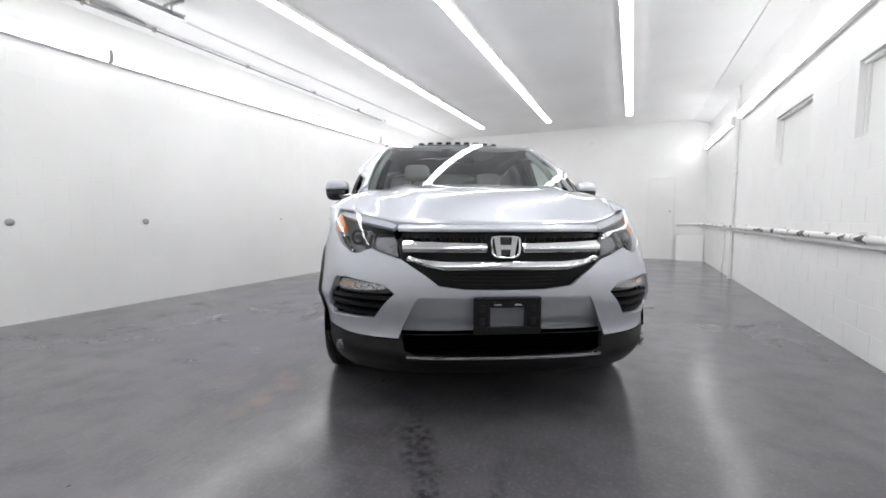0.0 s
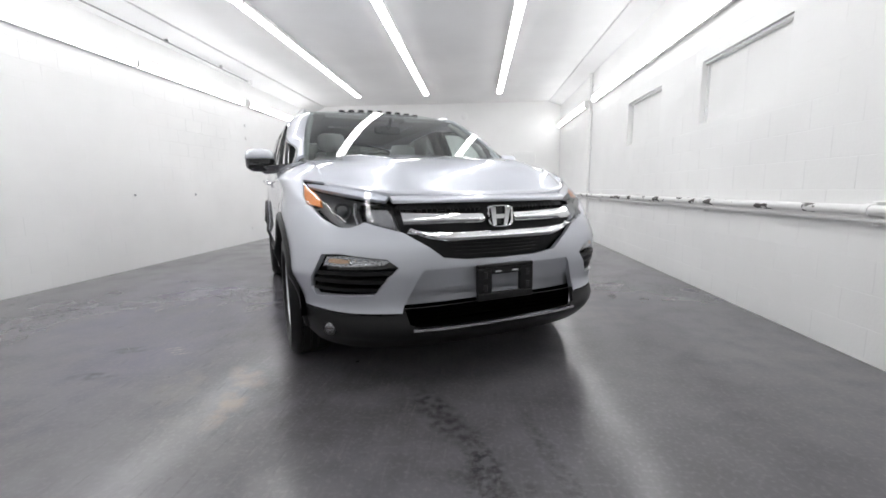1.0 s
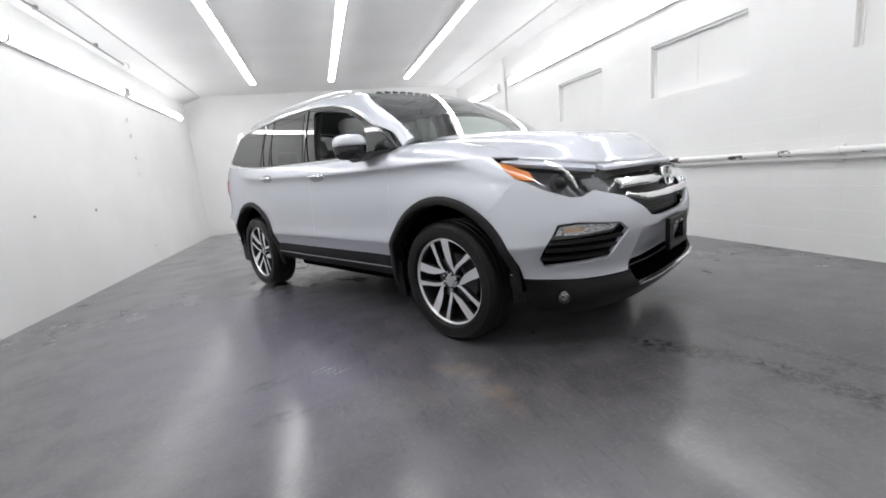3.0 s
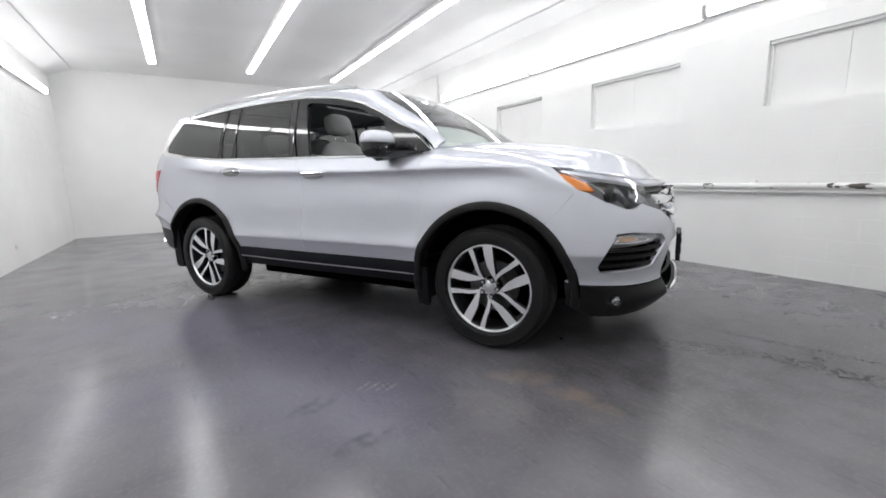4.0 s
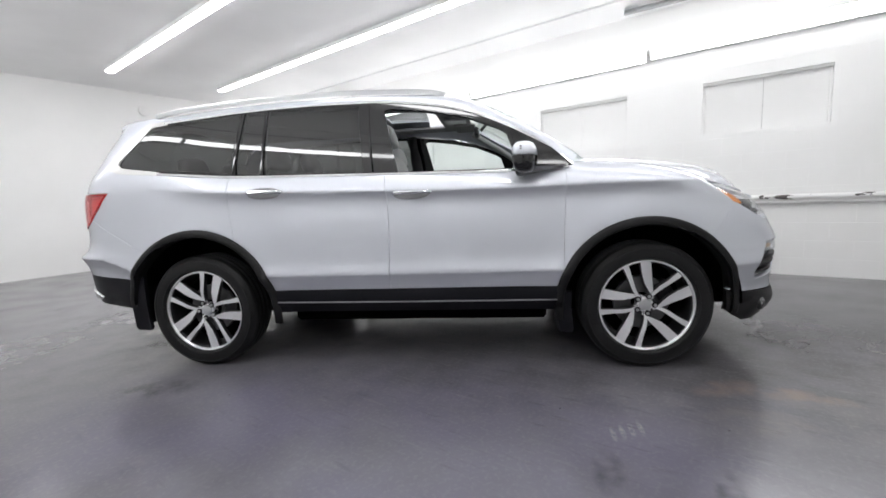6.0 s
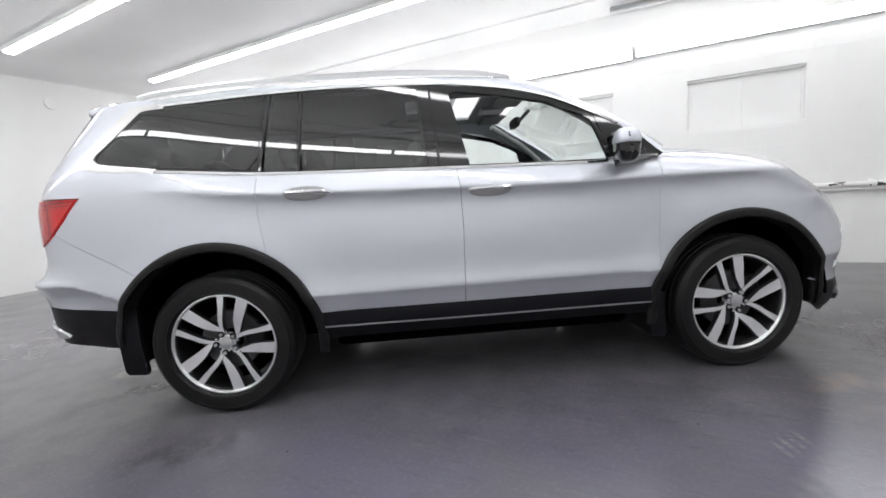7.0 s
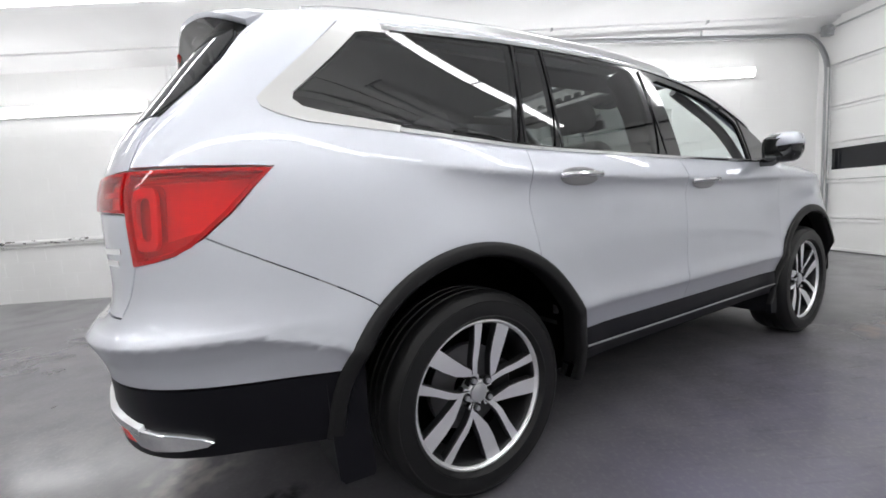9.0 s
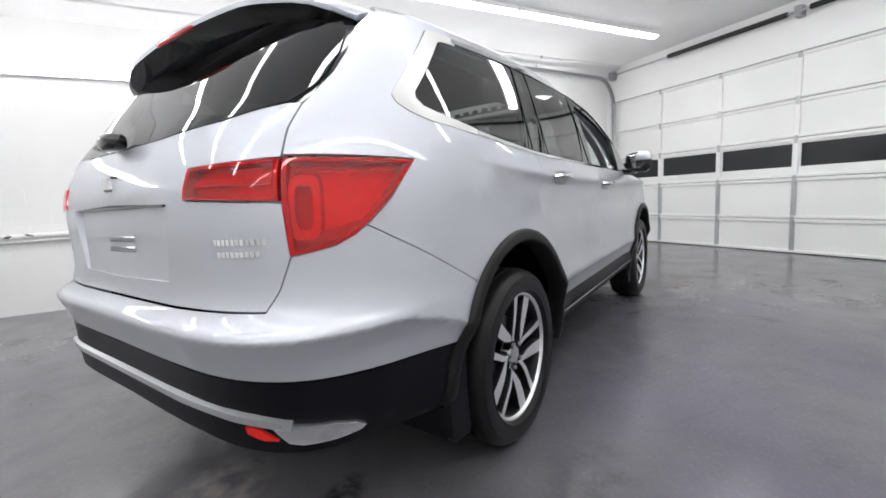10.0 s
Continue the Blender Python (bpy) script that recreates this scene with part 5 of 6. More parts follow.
        return fn
    mir = lump("door_mirror", shell(1.272, 0.074, 0.004, 0.0), PAINT, car, "silver mirror cap", flip=fl, n=28, m=16)
    lump("mirror_base", shell(1.268, 0.003, 0.092, -0.002), GLOSSB, mir, "gloss black underside", flip=fl, n=28, m=12)
    lump("mirror_bezel", pillow(0.690, -1.098, 1.262, 0.032, 0.096, 0.078, 0.55), GLOSSB, mir, flip=fl)
    part("mirror_glass", box_bm(0.6545, 0.6585, sg * 1.030, sg * 1.168, 1.212, 1.312, 0.0015), TINTED, mir)
    bm = bmesh.new()
    for x, y, z in ((0.66, 1.085, 1.222), (0.665, 1.08, 1.175), (0.68, 1.06, 1.160), (0.72, 1.14, 1.21), (0.74, 0.97, 1.205), (0.72, 0.975, 1.165), (0.80, 1.04, 1.205), (1.0, 0.918, 1.224), (1.0, 0.925, 1.214)):
        bm.verts.new((x, sg * y, z))
    bmesh.ops.convex_hull(bm, input=bm.verts)
    part("mirror_arm", bm, GLOSSB, mir, "gloss black wedge under the mirror", smooth=30)
    lump("signal_strip", pillow(0.778, -1.10, 1.235, 0.014, 0.06, 0.006, 0.6), LENS, mir, flip=fl, n=12, m=6)

# rear: hatch, window, spoiler, lamps, bumper
rb = [R(0.0, 0.645), R(0.45, 0.641), R(0.79, 0.630), S(-2.26, 0.622), S(-1.905, 0.602)] + arc(-1.41, ARR, 155, 133, 4) + [S(-2.205, 1.012), R(0.895, 0.966), R(0.818, 0.945), R(0.79, 0.86), R(0.765, 0.808), R(0.4, 0.800), R(0.0, 0.80)]
mirror_r = lambda pts: [(2 * TOTAL - u, z) for u, z in reversed(pts)]
full_r = lambda pts: pts + mirror_r(pts[1:-1])


skin("rear_bumper", full_r(rb), PAINT, car, depth=0.03, step=0.03, rows=CREASES[:4])
ra = [R(0.0, 0.455), R(0.5, 0.448), R(0.80, 0.415), S(-2.10, 0.40), S(-1.93, 0.39), S(-1.915, 0.598), S(-2.26, 0.617), R(0.79, 0.625), R(0.45, 0.636), R(0.0, 0.640)]
skin("rear_apron", full_r(ra), SILLB, car, depth=0.04, label="black grained plastic rear apron")
strip = [outline(u_rear(s * y, z), z) for s, y, z in ((-1, 0.80, 0.508), (-1, 0.74, 0.523), (-1, 0.65, 0.532), (-1, 0.4, 0.541), (-1, 0.001, 0.543), (1, 0.4, 0.541), (1, 0.65, 0.532), (1, 0.74, 0.523), (1, 0.80, 0.508))]
ribbon("skid_trim", strip, [(-0.014, -0.004), (0.014, -0.004), (0.009, 0.014), (-0.009, 0.016)], SATIN, car, "silver strip across the rear apron", n=50, lateral=lambda p: (-1, p.y * 0.5, -0.1))
for fl in SIDES:
    skin("reflector", [R(0.685, 0.506), R(0.73, 0.501), R(0.768, 0.466), R(0.73, 0.467), R(0.69, 0.484)], RED, car, lift=0.008, flip=fl, label="red bumper reflector")
    skin("exhaust_finisher", [R(0.755, 0.515), R(0.78, 0.517), R(0.81, 0.511), S(-2.31, 0.499), S(-2.262, 0.484), S(-2.235, 0.468), S(-2.25, 0.456), S(-2.31, 0.450), R(0.81, 0.451), R(0.785, 0.462)],
         CHROME, car, lift=0.014, flip=fl, depth=0.03, label="bright exhaust finisher", step=0.03)
hatch_low = [R(0.0, 0.805), R(0.4, 0.805), R(0.764, 0.811), R(0.789, 0.86), R(0.817, 0.945), R(0.810, 1.08), R(0.505, 1.10), R(0.522, 1.188), R(0.80, 1.195), R(0.795, 1.27), R(0.797, 1.335), R(0.768, 1.338), R(0.60, 1.305), R(0.3, 1.292), R(0.0, 1.29)]
recess = [R(0.0, 0.862), R(0.36, 0.87), R(0.395, 1.0), R(0.41, 1.095), R(0.0, 1.105)]
hatch = skin("hatch", full_r(hatch_low), PAINT, car, holes=[full_r(recess)], depth=0.03, step=0.03, gap=0.0006)


def recessed(u, z):
    p = Vector(outline(u, z))
    return (p.x + 0.008 + 0.018 * (z - 0.86) / 0.24, p.y, p.z)


skin("plate_recess", full_r(recess), PAINT, car, surf=recessed, gap=-0.006, depth=0)
# shade under the recess's upper lip, built in as a black bar
part("recess_top_shade", box_bm(-2.464, -2.42, -0.38, 0.38, 1.088, 1.102, 0.003), GLOSSB, car)
bm = bmesh.new()
for z in (0.955, 0.99):
    for k in range(2):
        box_bm(-2.458, -2.449, -0.11, 0.11, z - 0.009, z + 0.009, 0.003, bm)
part("recess_mark", bm, PAINT, car, "faint bars of lettering")
rear_em = part("rear_emblem", box_bm(-2.478, -2.44, -0.036, 0.036, 1.15, 1.20, 0.008), CHROME, car, "small chrome emblem")
for z, y0, n_bars in ((0.987, 0.615, 11), (0.955, 0.625, 9)):
    for k in range(n_bars):
        y = y0 + 0.0145 * k
        skin("badge_bar", [R(y, z - 0.008), R(y + 0.0115, z - 0.008), R(y + 0.0115, z + 0.008), R(y, z + 0.008)], CHROME, car, lift=0.003, depth=0.003, gap=0, edge=0.02)
glass = [R(0.0, 1.293), R(0.3, 1.295), R(0.60, 1.310), R(0.765, 1.345), R(0.793, 1.385), R(0.80, 1.43), R(0.795, 1.50), R(0.775, 1.58), R(0.735, 1.632), R(0.37, 1.677), R(0.0, 1.72)]
skin("rear_window", full_r(glass), PRIVACY, car, depth=0.006, label="dark tinted rear window")
skin("rear_window_border", full_r([R(0.0, 1.27), R(0.62, 1.285), R(0.785, 1.333), R(0.811, 1.385), R(0.817, 1.43), R(0.812, 1.50), R(0.790, 1.588), R(0.745, 1.648), R(0.37, 1.69), R(0.0, 1.73)]), GLOSSB, car, holes=[full_r(glass)], lift=-0.008, depth=0)

tip = curve((0.0, -2.205), (0.4, -2.187), (0.62, -2.142), (0.70, -2.105), (0.755, -2.055))
tipz = curve((0.0, 1.735), (0.4, 1.722), (0.62, 1.69), (0.70, 1.668), (0.755, 1.64))


under_x = curve((0.0, -2.12), (0.37, -2.125), (0.62, -2.10), (0.70, -2.065), (0.755, -2.025))
under_z = curve((0.0, 1.705), (0.37, 1.672), (0.62, 1.640), (0.70, 1.622), (0.755, 1.60))


def spoiler_top(s, t):
    y = -0.78 + 1.56 * s
    a = abs(y)
    x0, z0 = -1.86 - 0.10 * (1 - (a / 0.76) ** 2), 1.712 + 0.03 * (1 - (a / 0.66) ** 2) - 0.02 * max(0, (a - 0.6) / 0.15) ** 2
    x1, z1 = tip(a), tipz(a)
    return (x0 + (x1 - x0) * t, y, z0 + (z1 - z0) * t + 0.014 * 4 * t * (1 - t))


def spoiler_under(s, t):
    y = -0.78 + 1.56 * s
    a = abs(y)
    x0, z0 = tip(a), tipz(a) - 0.016
    x1, z1 = under_x(a), under_z(a)
    return (x0 + (x1 - x0) * t, y, z0 + (z1 - z0) * t)


spoiler = sheet("spoiler", spoiler_top, 30, 8, PAINT, car, depth=0.018, up=(0, 0, 1))
sheet("spoiler_underside", spoiler_under, 30, 6, GLOSSB, spoiler, depth=0, up=(0, 0, -1))
lump("brake_lamp", pillow(-2.198, 0.0, 1.716, 0.010, 0.15, 0.008, 0.5), RED2, spoiler, "red high brake lamp", n=16, m=6)
wiper = lump("rear_wiper", pillow(-2.44, 0.0, 1.315, 0.035, 0.06, 0.03, 0.7), GLOSSB, car, "black rear wiper")
ribbon("wiper_blade", [(-2.445, 0.0, 1.325), (-2.41, 0.2, 1.335), (-2.36, 0.42, 1.345)], [(-0.012, 0), (0.012, 0), (0.006, 0.016), (-0.006, 0.016)], GLOSSB, wiper, n=8, lateral=lambda p: (-1, 0, 0.4))

for fl in SIDES:
    TL = [R(0.806, 1.19), R(0.812, 1.084), R(0.818, 0.947), R(0.862, 0.955), R(0.90, 0.971), S(-2.235, 0.990), S(-2.192, 1.026), S(-2.142, 1.071), S(-2.090, 1.124), S(-2.030, 1.184)]
    tl = skin("tail_light", TL, REDGLASS, car, lift=0.006, flip=fl, depth=0.006, label="red wraparound tail light")
    skin("reflector", TL, LAMP_WHITE, tl, lift=-0.030, flip=fl, depth=0, gap=-0.004)
    skin("lamp_rim", TL, RED2, tl, holes=[inset(TL, 0.009)], lift=0.003, flip=fl, depth=0.03, gap=0.0)
    oval = lambda ry, rz: [R(0.848 + ry * sq(math.cos(q), 0.5), 1.066 + rz * sq(math.sin(q), 0.5)) for q in [2 * math.pi * k / 24 for k in range(24)]]
    skin("ring_groove", oval(0.034, 0.092), LAMP_DARK, tl, lift=-0.024, flip=fl, depth=0.003, gap=0, edge=0.012, step=0.02)
    skin("light_ring", oval(0.028, 0.082), LAMP_WHITE, tl, holes=[oval(0.016, 0.056)], lift=-0.006, flip=fl, depth=0.012, gap=0, edge=0.012, step=0.02)
    skin("lower_bezel", [R(0.825, 0.965), R(0.90, 0.985), S(-2.235, 1.0), S(-2.20, 1.03), R(0.87, 1.0), R(0.825, 0.985)], LAMP_DARK, tl, lift=-0.02, flip=fl, depth=0.006, gap=0, edge=0.02, step=0.03)
    for z in (1.155, 1.170):
        skin("lens_line", [R(0.83, z), S(-2.16, z), S(-2.085, z + 0.004), S(-2.085, z + 0.008), S(-2.16, z + 0.005), R(0.83, z + 0.005)], LAMP_DARK, tl, lift=-0.012, flip=fl, depth=0.004, gap=0, edge=0.03, step=0.03)
    HLP = [R(0.51, 1.105), R(0.527, 1.185), R(0.798, 1.19), R(0.804, 1.086)]
    hatch_lamp = skin("hatch_light", HLP, REDGLASS, car, lift=0.006, flip=fl, depth=0.006, label="red tail light on the hatch")
    skin("reflector", HLP, LAMP_WHITE, hatch_lamp, lift=-0.03, flip=fl, depth=0, gap=-0.004)
    skin("lamp_rim", HLP, RED2, hatch_lamp, holes=[inset(HLP, 0.008)], lift=0.003, flip=fl, depth=0.03, gap=0.0)
    skin("light_bar", [R(0.545, 1.135), R(0.545, 1.15), R(0.785, 1.148), R(0.785, 1.132)], LAMP_DARK, hatch_lamp, lift=-0.012, flip=fl, depth=0.012, gap=0)

# dark structure inside the skins
for q in ((-0.86, 0.86, -0.80, 0.80, 0.25, 0.50), (0.862, 1.918, -0.56, 0.56, 0.24, 0.98), (-2.0, -0.862, -0.58, 0.58, 0.26, 0.60), (-2.33, -2.002, -0.66, 0.66, 0.38, 0.90), (1.92, 2.12, -0.66, 0.66, 0.30, 0.95)):
    part("underbody", box_bm(*q, 0.02), UNDER, car, "black underside")
# cabin
cab = bmesh.new()
for sg in (-1, 1):
    box_bm(-0.93, 0.93, sg * 0.87, sg * 0.89, 0.56, 1.19, bm=cab)
    box_bm(-2.0, -0.93, sg * 0.86, sg * 0.88, 0.93, 1.22, bm=cab)
part("door_lining", cab, TRIMM, car, "dark door linings")
part("cabin_floor", box_bm(-0.9, 0.9, -0.86, 0.86, 0.50, 0.56), TRIMM, car)
head_bm = bmesh.new()
for q in ((-1.95, -0.38, -0.62, 0.62), (0.12, 0.36, -0.62, 0.62), (-0.38, 0.12, -0.62, -0.40), (-0.38, 0.12, 0.40, 0.62)):
    box_bm(*q, 1.685, 1.70, bm=head_bm)
part("headliner", head_bm, LINER, car, "dark grey headliner round the sunroof")
part("roof_console", box_bm(0.16, 0.34, -0.09, 0.09, 1.66, 1.684, 0.008), GREYM, car, "grey roof console with lamps")
lump("dashboard", pillow(0.86, 0, 1.04, 0.22, 0.84, 0.17, 0.4), TRIMM, car, "dark dashboard", n=32)
lump("centre_console", pillow(0.15, 0, 0.75, 0.55, 0.14, 0.2, 0.35), TRIMM, car)


def seat(x, y, wide=0.25, tall=0.62, drop=0.0):
    lean = Matrix.Rotation(radians(-16), 3, "Y")
    base = lump("seat", pillow(x, y, 0.78 - drop, 0.26, wide, 0.10, 0.45), SEATM, car, "grey leather seat")
    lump("backrest", pillow(x - 0.30, y, 1.07 - drop, 0.085, wide * 0.95, tall / 2, 0.5, lean), SEATM, base)
    lump("backrest_shell", pillow(x - 0.335, y, 1.05 - drop, 0.075, wide * 0.9, tall / 2 * 0.95, 0.5, lean), SEATD, base)
    lump("headrest", pillow(x - 0.40, y, 1.515 - drop, 0.06, 0.135, 0.088, 0.55, lean), SEATM, base, "grey headrest")
    bm = bmesh.new()
    for d in (-0.06, 0.06):
        sweep_bm([(x - 0.365, y + d, 1.30 - drop), (x - 0.395, y + d, 1.46 - drop)], 0.007, 8, bm)
    part("headrest_post", bm, CHROME, base, smooth=60)


for x, y, drop in ((0.17, -0.40, 0.0), (0.07, 0.40, 0.08), (-0.75, -0.30, 0.10), (-0.75, 0.30, 0.10), (-1.5, -0.28, 0.14), (-1.5, 0.28, 0.14)):
    seat(x, y, 0.25 if x > -0.5 else 0.22, drop=drop)
bm = bmesh.new()
cx, cz = 0.53, 1.06
loop = []
for k in range(29):
    a = 2 * math.pi * k / 28
    loop.append((cx + 0.18 * math.sin(a) * 0.35, 0.40 + 0.185 * math.cos(a), cz + 0.185 * math.sin(a) * 0.93))
sweep_bm(loop, 0.016, 8, bm, cap=False)
part("steering_wheel", bm, TRIMM, car, smooth=60)
lump("steering_boss", pillow(cx + 0.02, 0.40, cz - 0.01, 0.04, 0.09, 0.07, 0.7), TRIMM, car)
lump("rear_view_mirror", pillow(0.42, 0.0, 1.57, 0.02, 0.125, 0.035, 0.5), TRIMM, car, "black inside mirror")
ribbon("mirror_stalk", [(0.45, 0, 1.58), (0.50, 0, 1.63), (0.53, 0, 1.66)], [(-0.012, -0.01), (0.012, -0.01), (0.012, 0.01), (-0.012, 0.01)], TRIMM, car, n=4)
for y in (-0.36, 0.36):
    part("sun_visor", box_bm(0.22, 0.40, y - 0.19, y + 0.19, 1.655, 1.672, 0.006), LINER, car)
for sg in (-1, 1):
    sweep = line_of([(0.92, sg * 0.80, 1.20), (0.72, sg * 0.75, 1.42), (0.36, sg * 0.66, 1.65)], 8)
    bm = sweep_bm(sweep, 0.026, 8)
    part("pillar_lining", bm, PILLAR, car, "grey cloth pillar lining", smooth=60)
    bm = sweep_bm([(-0.22, sg * 0.86, 1.2), (-0.24, sg * 0.80, 1.45), (-0.26, sg * 0.72, 1.66)], 0.055, 8)
    part("pillar_lining", bm, TRIMM, car, smooth=60)


# ---------------------------------------------------------------- wheels
DISC = material("brake_steel", (0.16, 0.16, 0.165), 0.45, 0.8)


def wheel_meshes():
    """The pieces of one wheel about its centre; the outer face looks to -y."""
    got = []

    def keep(name, bm, mat, label="", smooth=40):
        if name in ("barrel", "rim_lip", "rim_edge", "spoke"):
            bmesh.ops.scale(bm, vec=(1.045, 1, 1.045), verts=bm.verts)
        ob = part(name, bm, mat, None, label, smooth=smooth)
        got.append((name, ob.data, label))
        bpy.data.objects.remove(ob)

    def spun(prof, n=64):
        bm = bmesh.new()
        rings = [[bm.verts.new((r * math.cos(2 * math.pi * k / n), y, r * math.sin(2 * math.pi * k / n))) for r, y in prof] for k in range(n)]
        for i in range(n):
            a, b = rings[i], rings[(i + 1) % n]
            for k in range(len(prof) - 1):
                bm.faces.new((a[k], b[k], b[k + 1], a[k + 1]))
        return bm

    keep("barrel", spun([(0.250, -0.095), (0.245, -0.06), (0.235, 0.0), (0.24, 0.11), (0.252, 0.115)]), DARKM)
    tread = [(0.270, -0.098), (0.275, -0.112), (0.281, -0.119), (0.284, -0.1225), (0.287, -0.1225), (0.289, -0.1205), (0.315, -0.1245), (0.338, -0.1215), (0.340, -0.123), (0.343, -0.1225), (0.345, -0.119), (0.362, -0.108), (0.371, -0.092), (0.3745, -0.075)]
    ys = [-0.066, -0.063, -0.057, -0.054, -0.02, -0.017, -0.011, -0.008, 0.022, 0.025, 0.031, 0.034, 0.06]
    grooves = []
    for k, y in enumerate(ys):
        grooves.append((0.376 if k % 4 in (0, 3) else 0.368, y))
    keep("tyre", spun(tread + grooves + [(0.374, 0.08), (0.362, 0.108), (0.33, 0.122), (0.28, 0.118), (0.252, 0.11)], 96), RUBBER, "black road tyre")
    keep("rim_lip", spun([(0.247, -0.088), (0.249, -0.098), (0.254, -0.103), (0.261, -0.102), (0.264, -0.094), (0.260, -0.08)]), ALLOY)
    keep("rim_edge", spun([(0.238, -0.060), (0.240, -0.080), (0.244, -0.088), (0.248, -0.090)]), DARKM)
    # five pairs of spokes: a slim one and a broad one, the gap between them bending in to a wheel nut.
    # rows: distance out along the pair's axis, the two edges across it, depth of the face
    SLIM = ((30, -40, 6, -0.071), (60, -29, 1, -0.077), (90, -28, -2, -0.081), (115, -29, -1, -0.084), (140, -28, 3, -0.087), (190, -19, 13, -0.089), (245, -15, 24, -0.090), (275, -14, 28, -0.090))
    BROAD = ((10, 36, 66, -0.071), (45, 55, 80, -0.077), (78, 53, 92, -0.081), (125, 53, 110, -0.085), (180, 66, 134, -0.088), (232, 84, 156, -0.090), (255, 90, 164, -0.090))
    for k in range(5):
        for rows_of in (SLIM, BROAD):
            bm = bmesh.new()
            c = radians(18 + 72 * k)
            rows = []
            for q, e0, e1, d in rows_of:
                r, lo, hi = q * 0.00094, e0 * 0.00092, e1 * 0.00092
                ring = []
                for t, dd in ((lo + 0.002, d + 0.034), (lo, d + 0.004), (lo + 0.0025, d), (hi - 0.0025, d), (hi, d + 0.004), (hi - 0.002, d + 0.034)):
                    ring.append(bm.verts.new((r * math.cos(c) + t * math.sin(c), dd, r * math.sin(c) - t * math.cos(c))))
                rows.append(ring)
            for q0, q1 in zip(rows, rows[1:]):
                for i in range(5):
                    f = bm.faces.new((q0[i], q0[i + 1], q1[i + 1], q1[i]))
                    f.material_index = 0 if i == 2 else 1
            keep("spoke", bm, [ALLOY, DARKM], smooth=30)
    keep("hub", spun([(0.0, -0.074), (0.030, -0.074), (0.041, -0.072), (0.046, -0.066), (0.048, -0.03)], 32), ALLOY)
    keep("centre_cap", spun([(0.0, -0.085), (0.026, -0.084), (0.034, -0.081), (0.036, -0.072)], 32), SATIN, "silver centre cap")
    for k in range(5):
        a = radians(41 - 72 + 72 * k)
        bm = bmesh.new()
        bmesh.ops.create_cone(bm, cap_ends=True, segments=6, radius1=0.0105, radius2=0.0095, depth=0.02,
                              matrix=Matrix.Translation((0.054 * math.cos(a), -0.078, 0.054 * math.sin(a))) @ Matrix.Rotation(radians(90), 4, "X"))
        keep("wheel_nut", bm, SATIN)
        bm = bmesh.new()
        bmesh.ops.create_cone(bm, cap_ends=True, segments=16, radius1=0.017, radius2=0.017, depth=0.012,
                              matrix=Matrix.Translation((0.054 * math.cos(a), -0.0735, 0.054 * math.sin(a))) @ Matrix.Rotation(radians(90), 4, "X"))
        keep("nut_pocket", bm, DARKM)
    keep("brake_disc", spun([(0.06, -0.005), (0.16, -0.005), (0.162, 0.0), (0.162, 0.02), (0.06, 0.02)], 48), DISC, "steel brake disc")
    bm = box_bm(0.09, 0.19, -0.03, 0.05, -0.06, 0.06, 0.012)
    keep("brake_caliper", bm, DARKM, "grey brake caliper")
    bm = spun([(0.0, 0.03), (0.235, 0.03)], 32)
    keep("backplate", bm, UNDER)
    return got


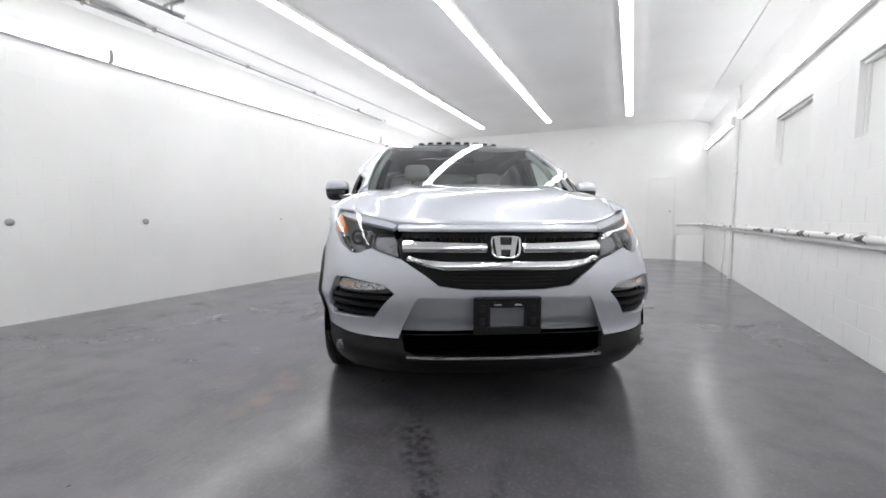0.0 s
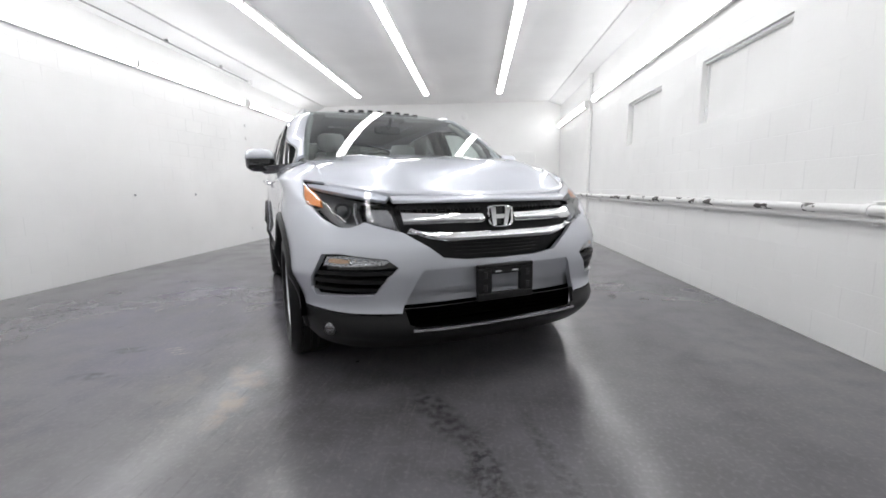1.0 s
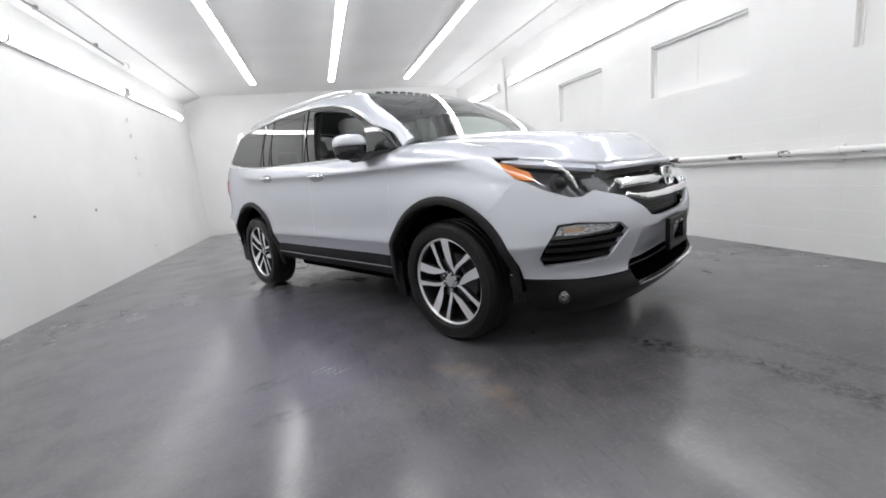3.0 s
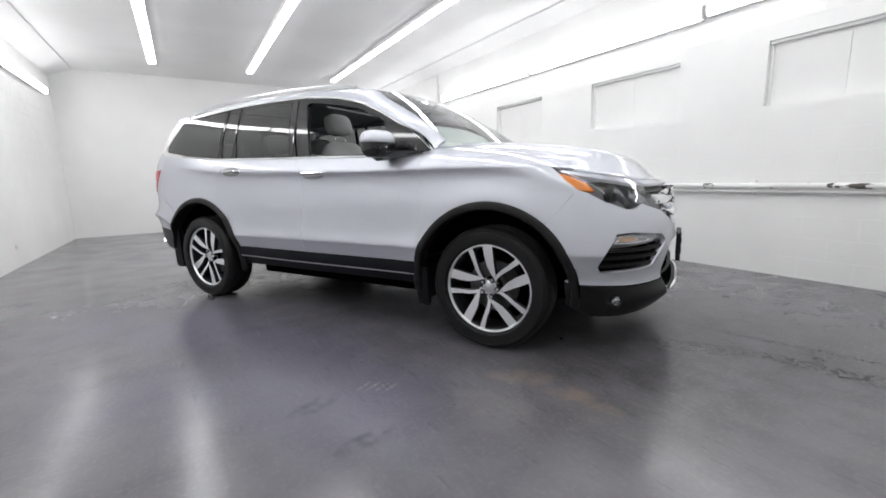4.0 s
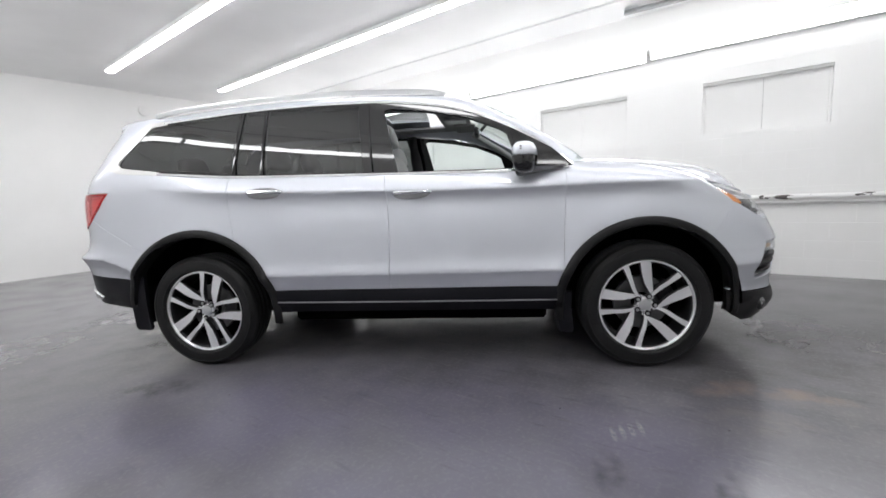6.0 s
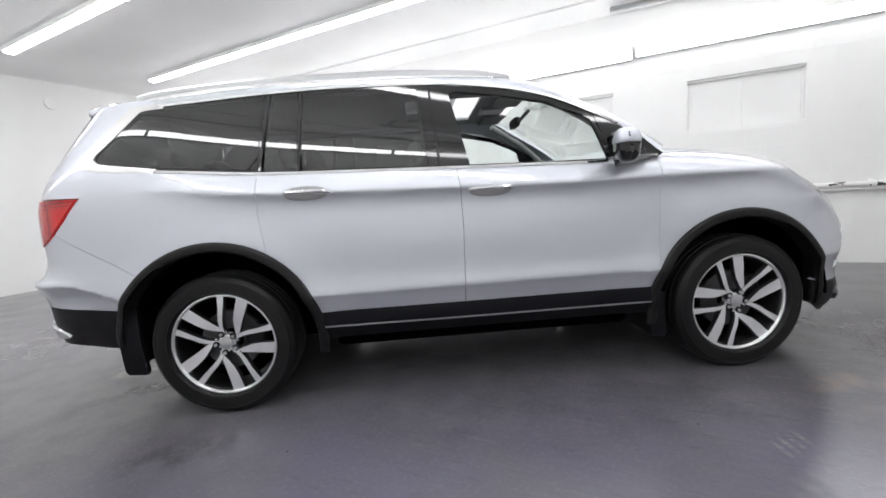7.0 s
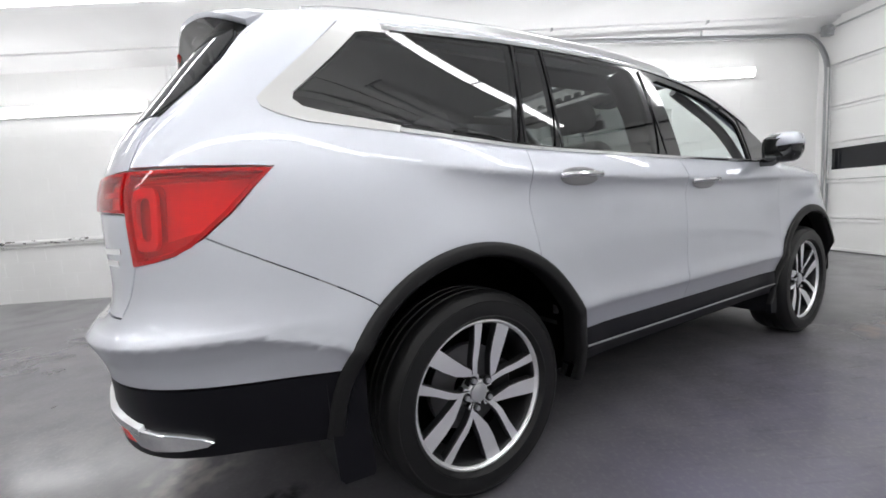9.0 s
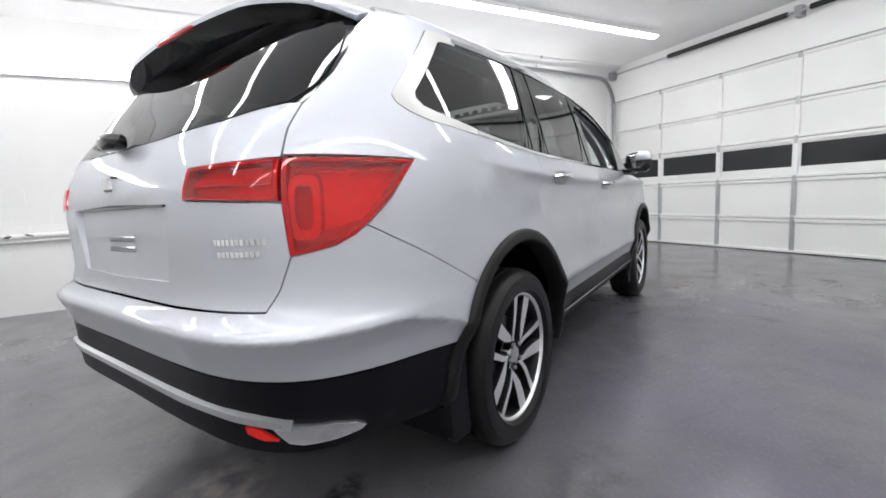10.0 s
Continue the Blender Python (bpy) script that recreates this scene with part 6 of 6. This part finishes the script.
WHEEL = wheel_meshes()
for ax in (1.41, -1.41):
    for sg in (-1, 1):
        w = new("wheel", WHEEL[0][1])
        w.parent = car
        w["label"] = "alloy wheel with five pairs of machined spokes"
        turn = 0 if sg < 0 else 180
        w.matrix_local = pose(ax, sg * 0.885, 0.376, 0, 0, turn) @ pose(0, 0, 0, 0, -28 if ax > 0 else 0, 0)
        for nm, me, lb in WHEEL[1:]:
            ob = new(nm, me)
            ob.parent = w
            if lb:
                ob["label"] = lb
# ---------------------------------------------------------------- blocks of the side walls, the ones passed nearest as parts
def block_mesh(w, h, d=0.0011):
    bm = box_bm(-d, 0.012, -w / 2, w / 2, -h / 2, h / 2)
    out = [f for f in bm.faces if f.normal.x < -0.5]
    bmesh.ops.bevel(bm, geom=[e for f in out for e in f.edges], offset=0.001, segments=1, affect="EDGES")
    me = bpy.data.meshes.new("block")
    bm.to_mesh(me)
    bm.free()
    me.materials.append(WALL)
    return me


BW, BH, BJ = 0.4, 0.2, 0.005
WHOLE, HALF = block_mesh(BW - BJ, BH - BJ), block_mesh(BW / 2 - BJ, BH - BJ)


def lay_blocks(wall, x, turn, holes, near):
    """Running bond over the wall; blocks within near (y0, y1, z0, z1) are parts, the rest one joined piece."""
    verts, faces, count = [], [], 0
    for row in range(16):
        z = BH * row + BH / 2
        y = YD + (0 if row % 2 else -BW / 2)
        while y < YF:
            a, b = y, y + BW
            y += BW
            if a < YD - 0.01 or b > YF + 0.01 or z + BH / 2 > 3.2 or any(b > h0 - 0.01 and a < h1 + 0.01 and z + BH / 2 > RZ0 and z - BH / 2 < RZ1 for h0, h1 in holes):
                continue
            yc = (a + b) / 2
            if near[0] < yc < near[1] and near[2] < z < near[3] and count < 290:
                ob = new("block", WHOLE)
                ob.parent = wall
                ob.matrix_local = pose(x, yc, z, 0, 0, turn)
                count += 1
            else:
                m = pose(x, yc, z, 0, 0, turn)
                k = len(verts)
                verts += [m @ v.co for v in WHOLE.vertices]
                faces += [tuple(k + i for i in p.vertices) for p in WHOLE.polygons]
    me = bpy.data.meshes.new("block_field")
    me.from_pydata([tuple(v) for v in verts], [], faces)
    me.materials.append(WALL)
    rest = new("block_field", me)
    rest.parent = wall
    rest["kind"] = "stuff"


lay_blocks(wall_right, XR, 0, RECESS, (-0.5, 8.0, 0.0, 2.6))
lay_blocks(wall_left, XL, 180, [], (0.0, 9.0, 0.0, 2.6))
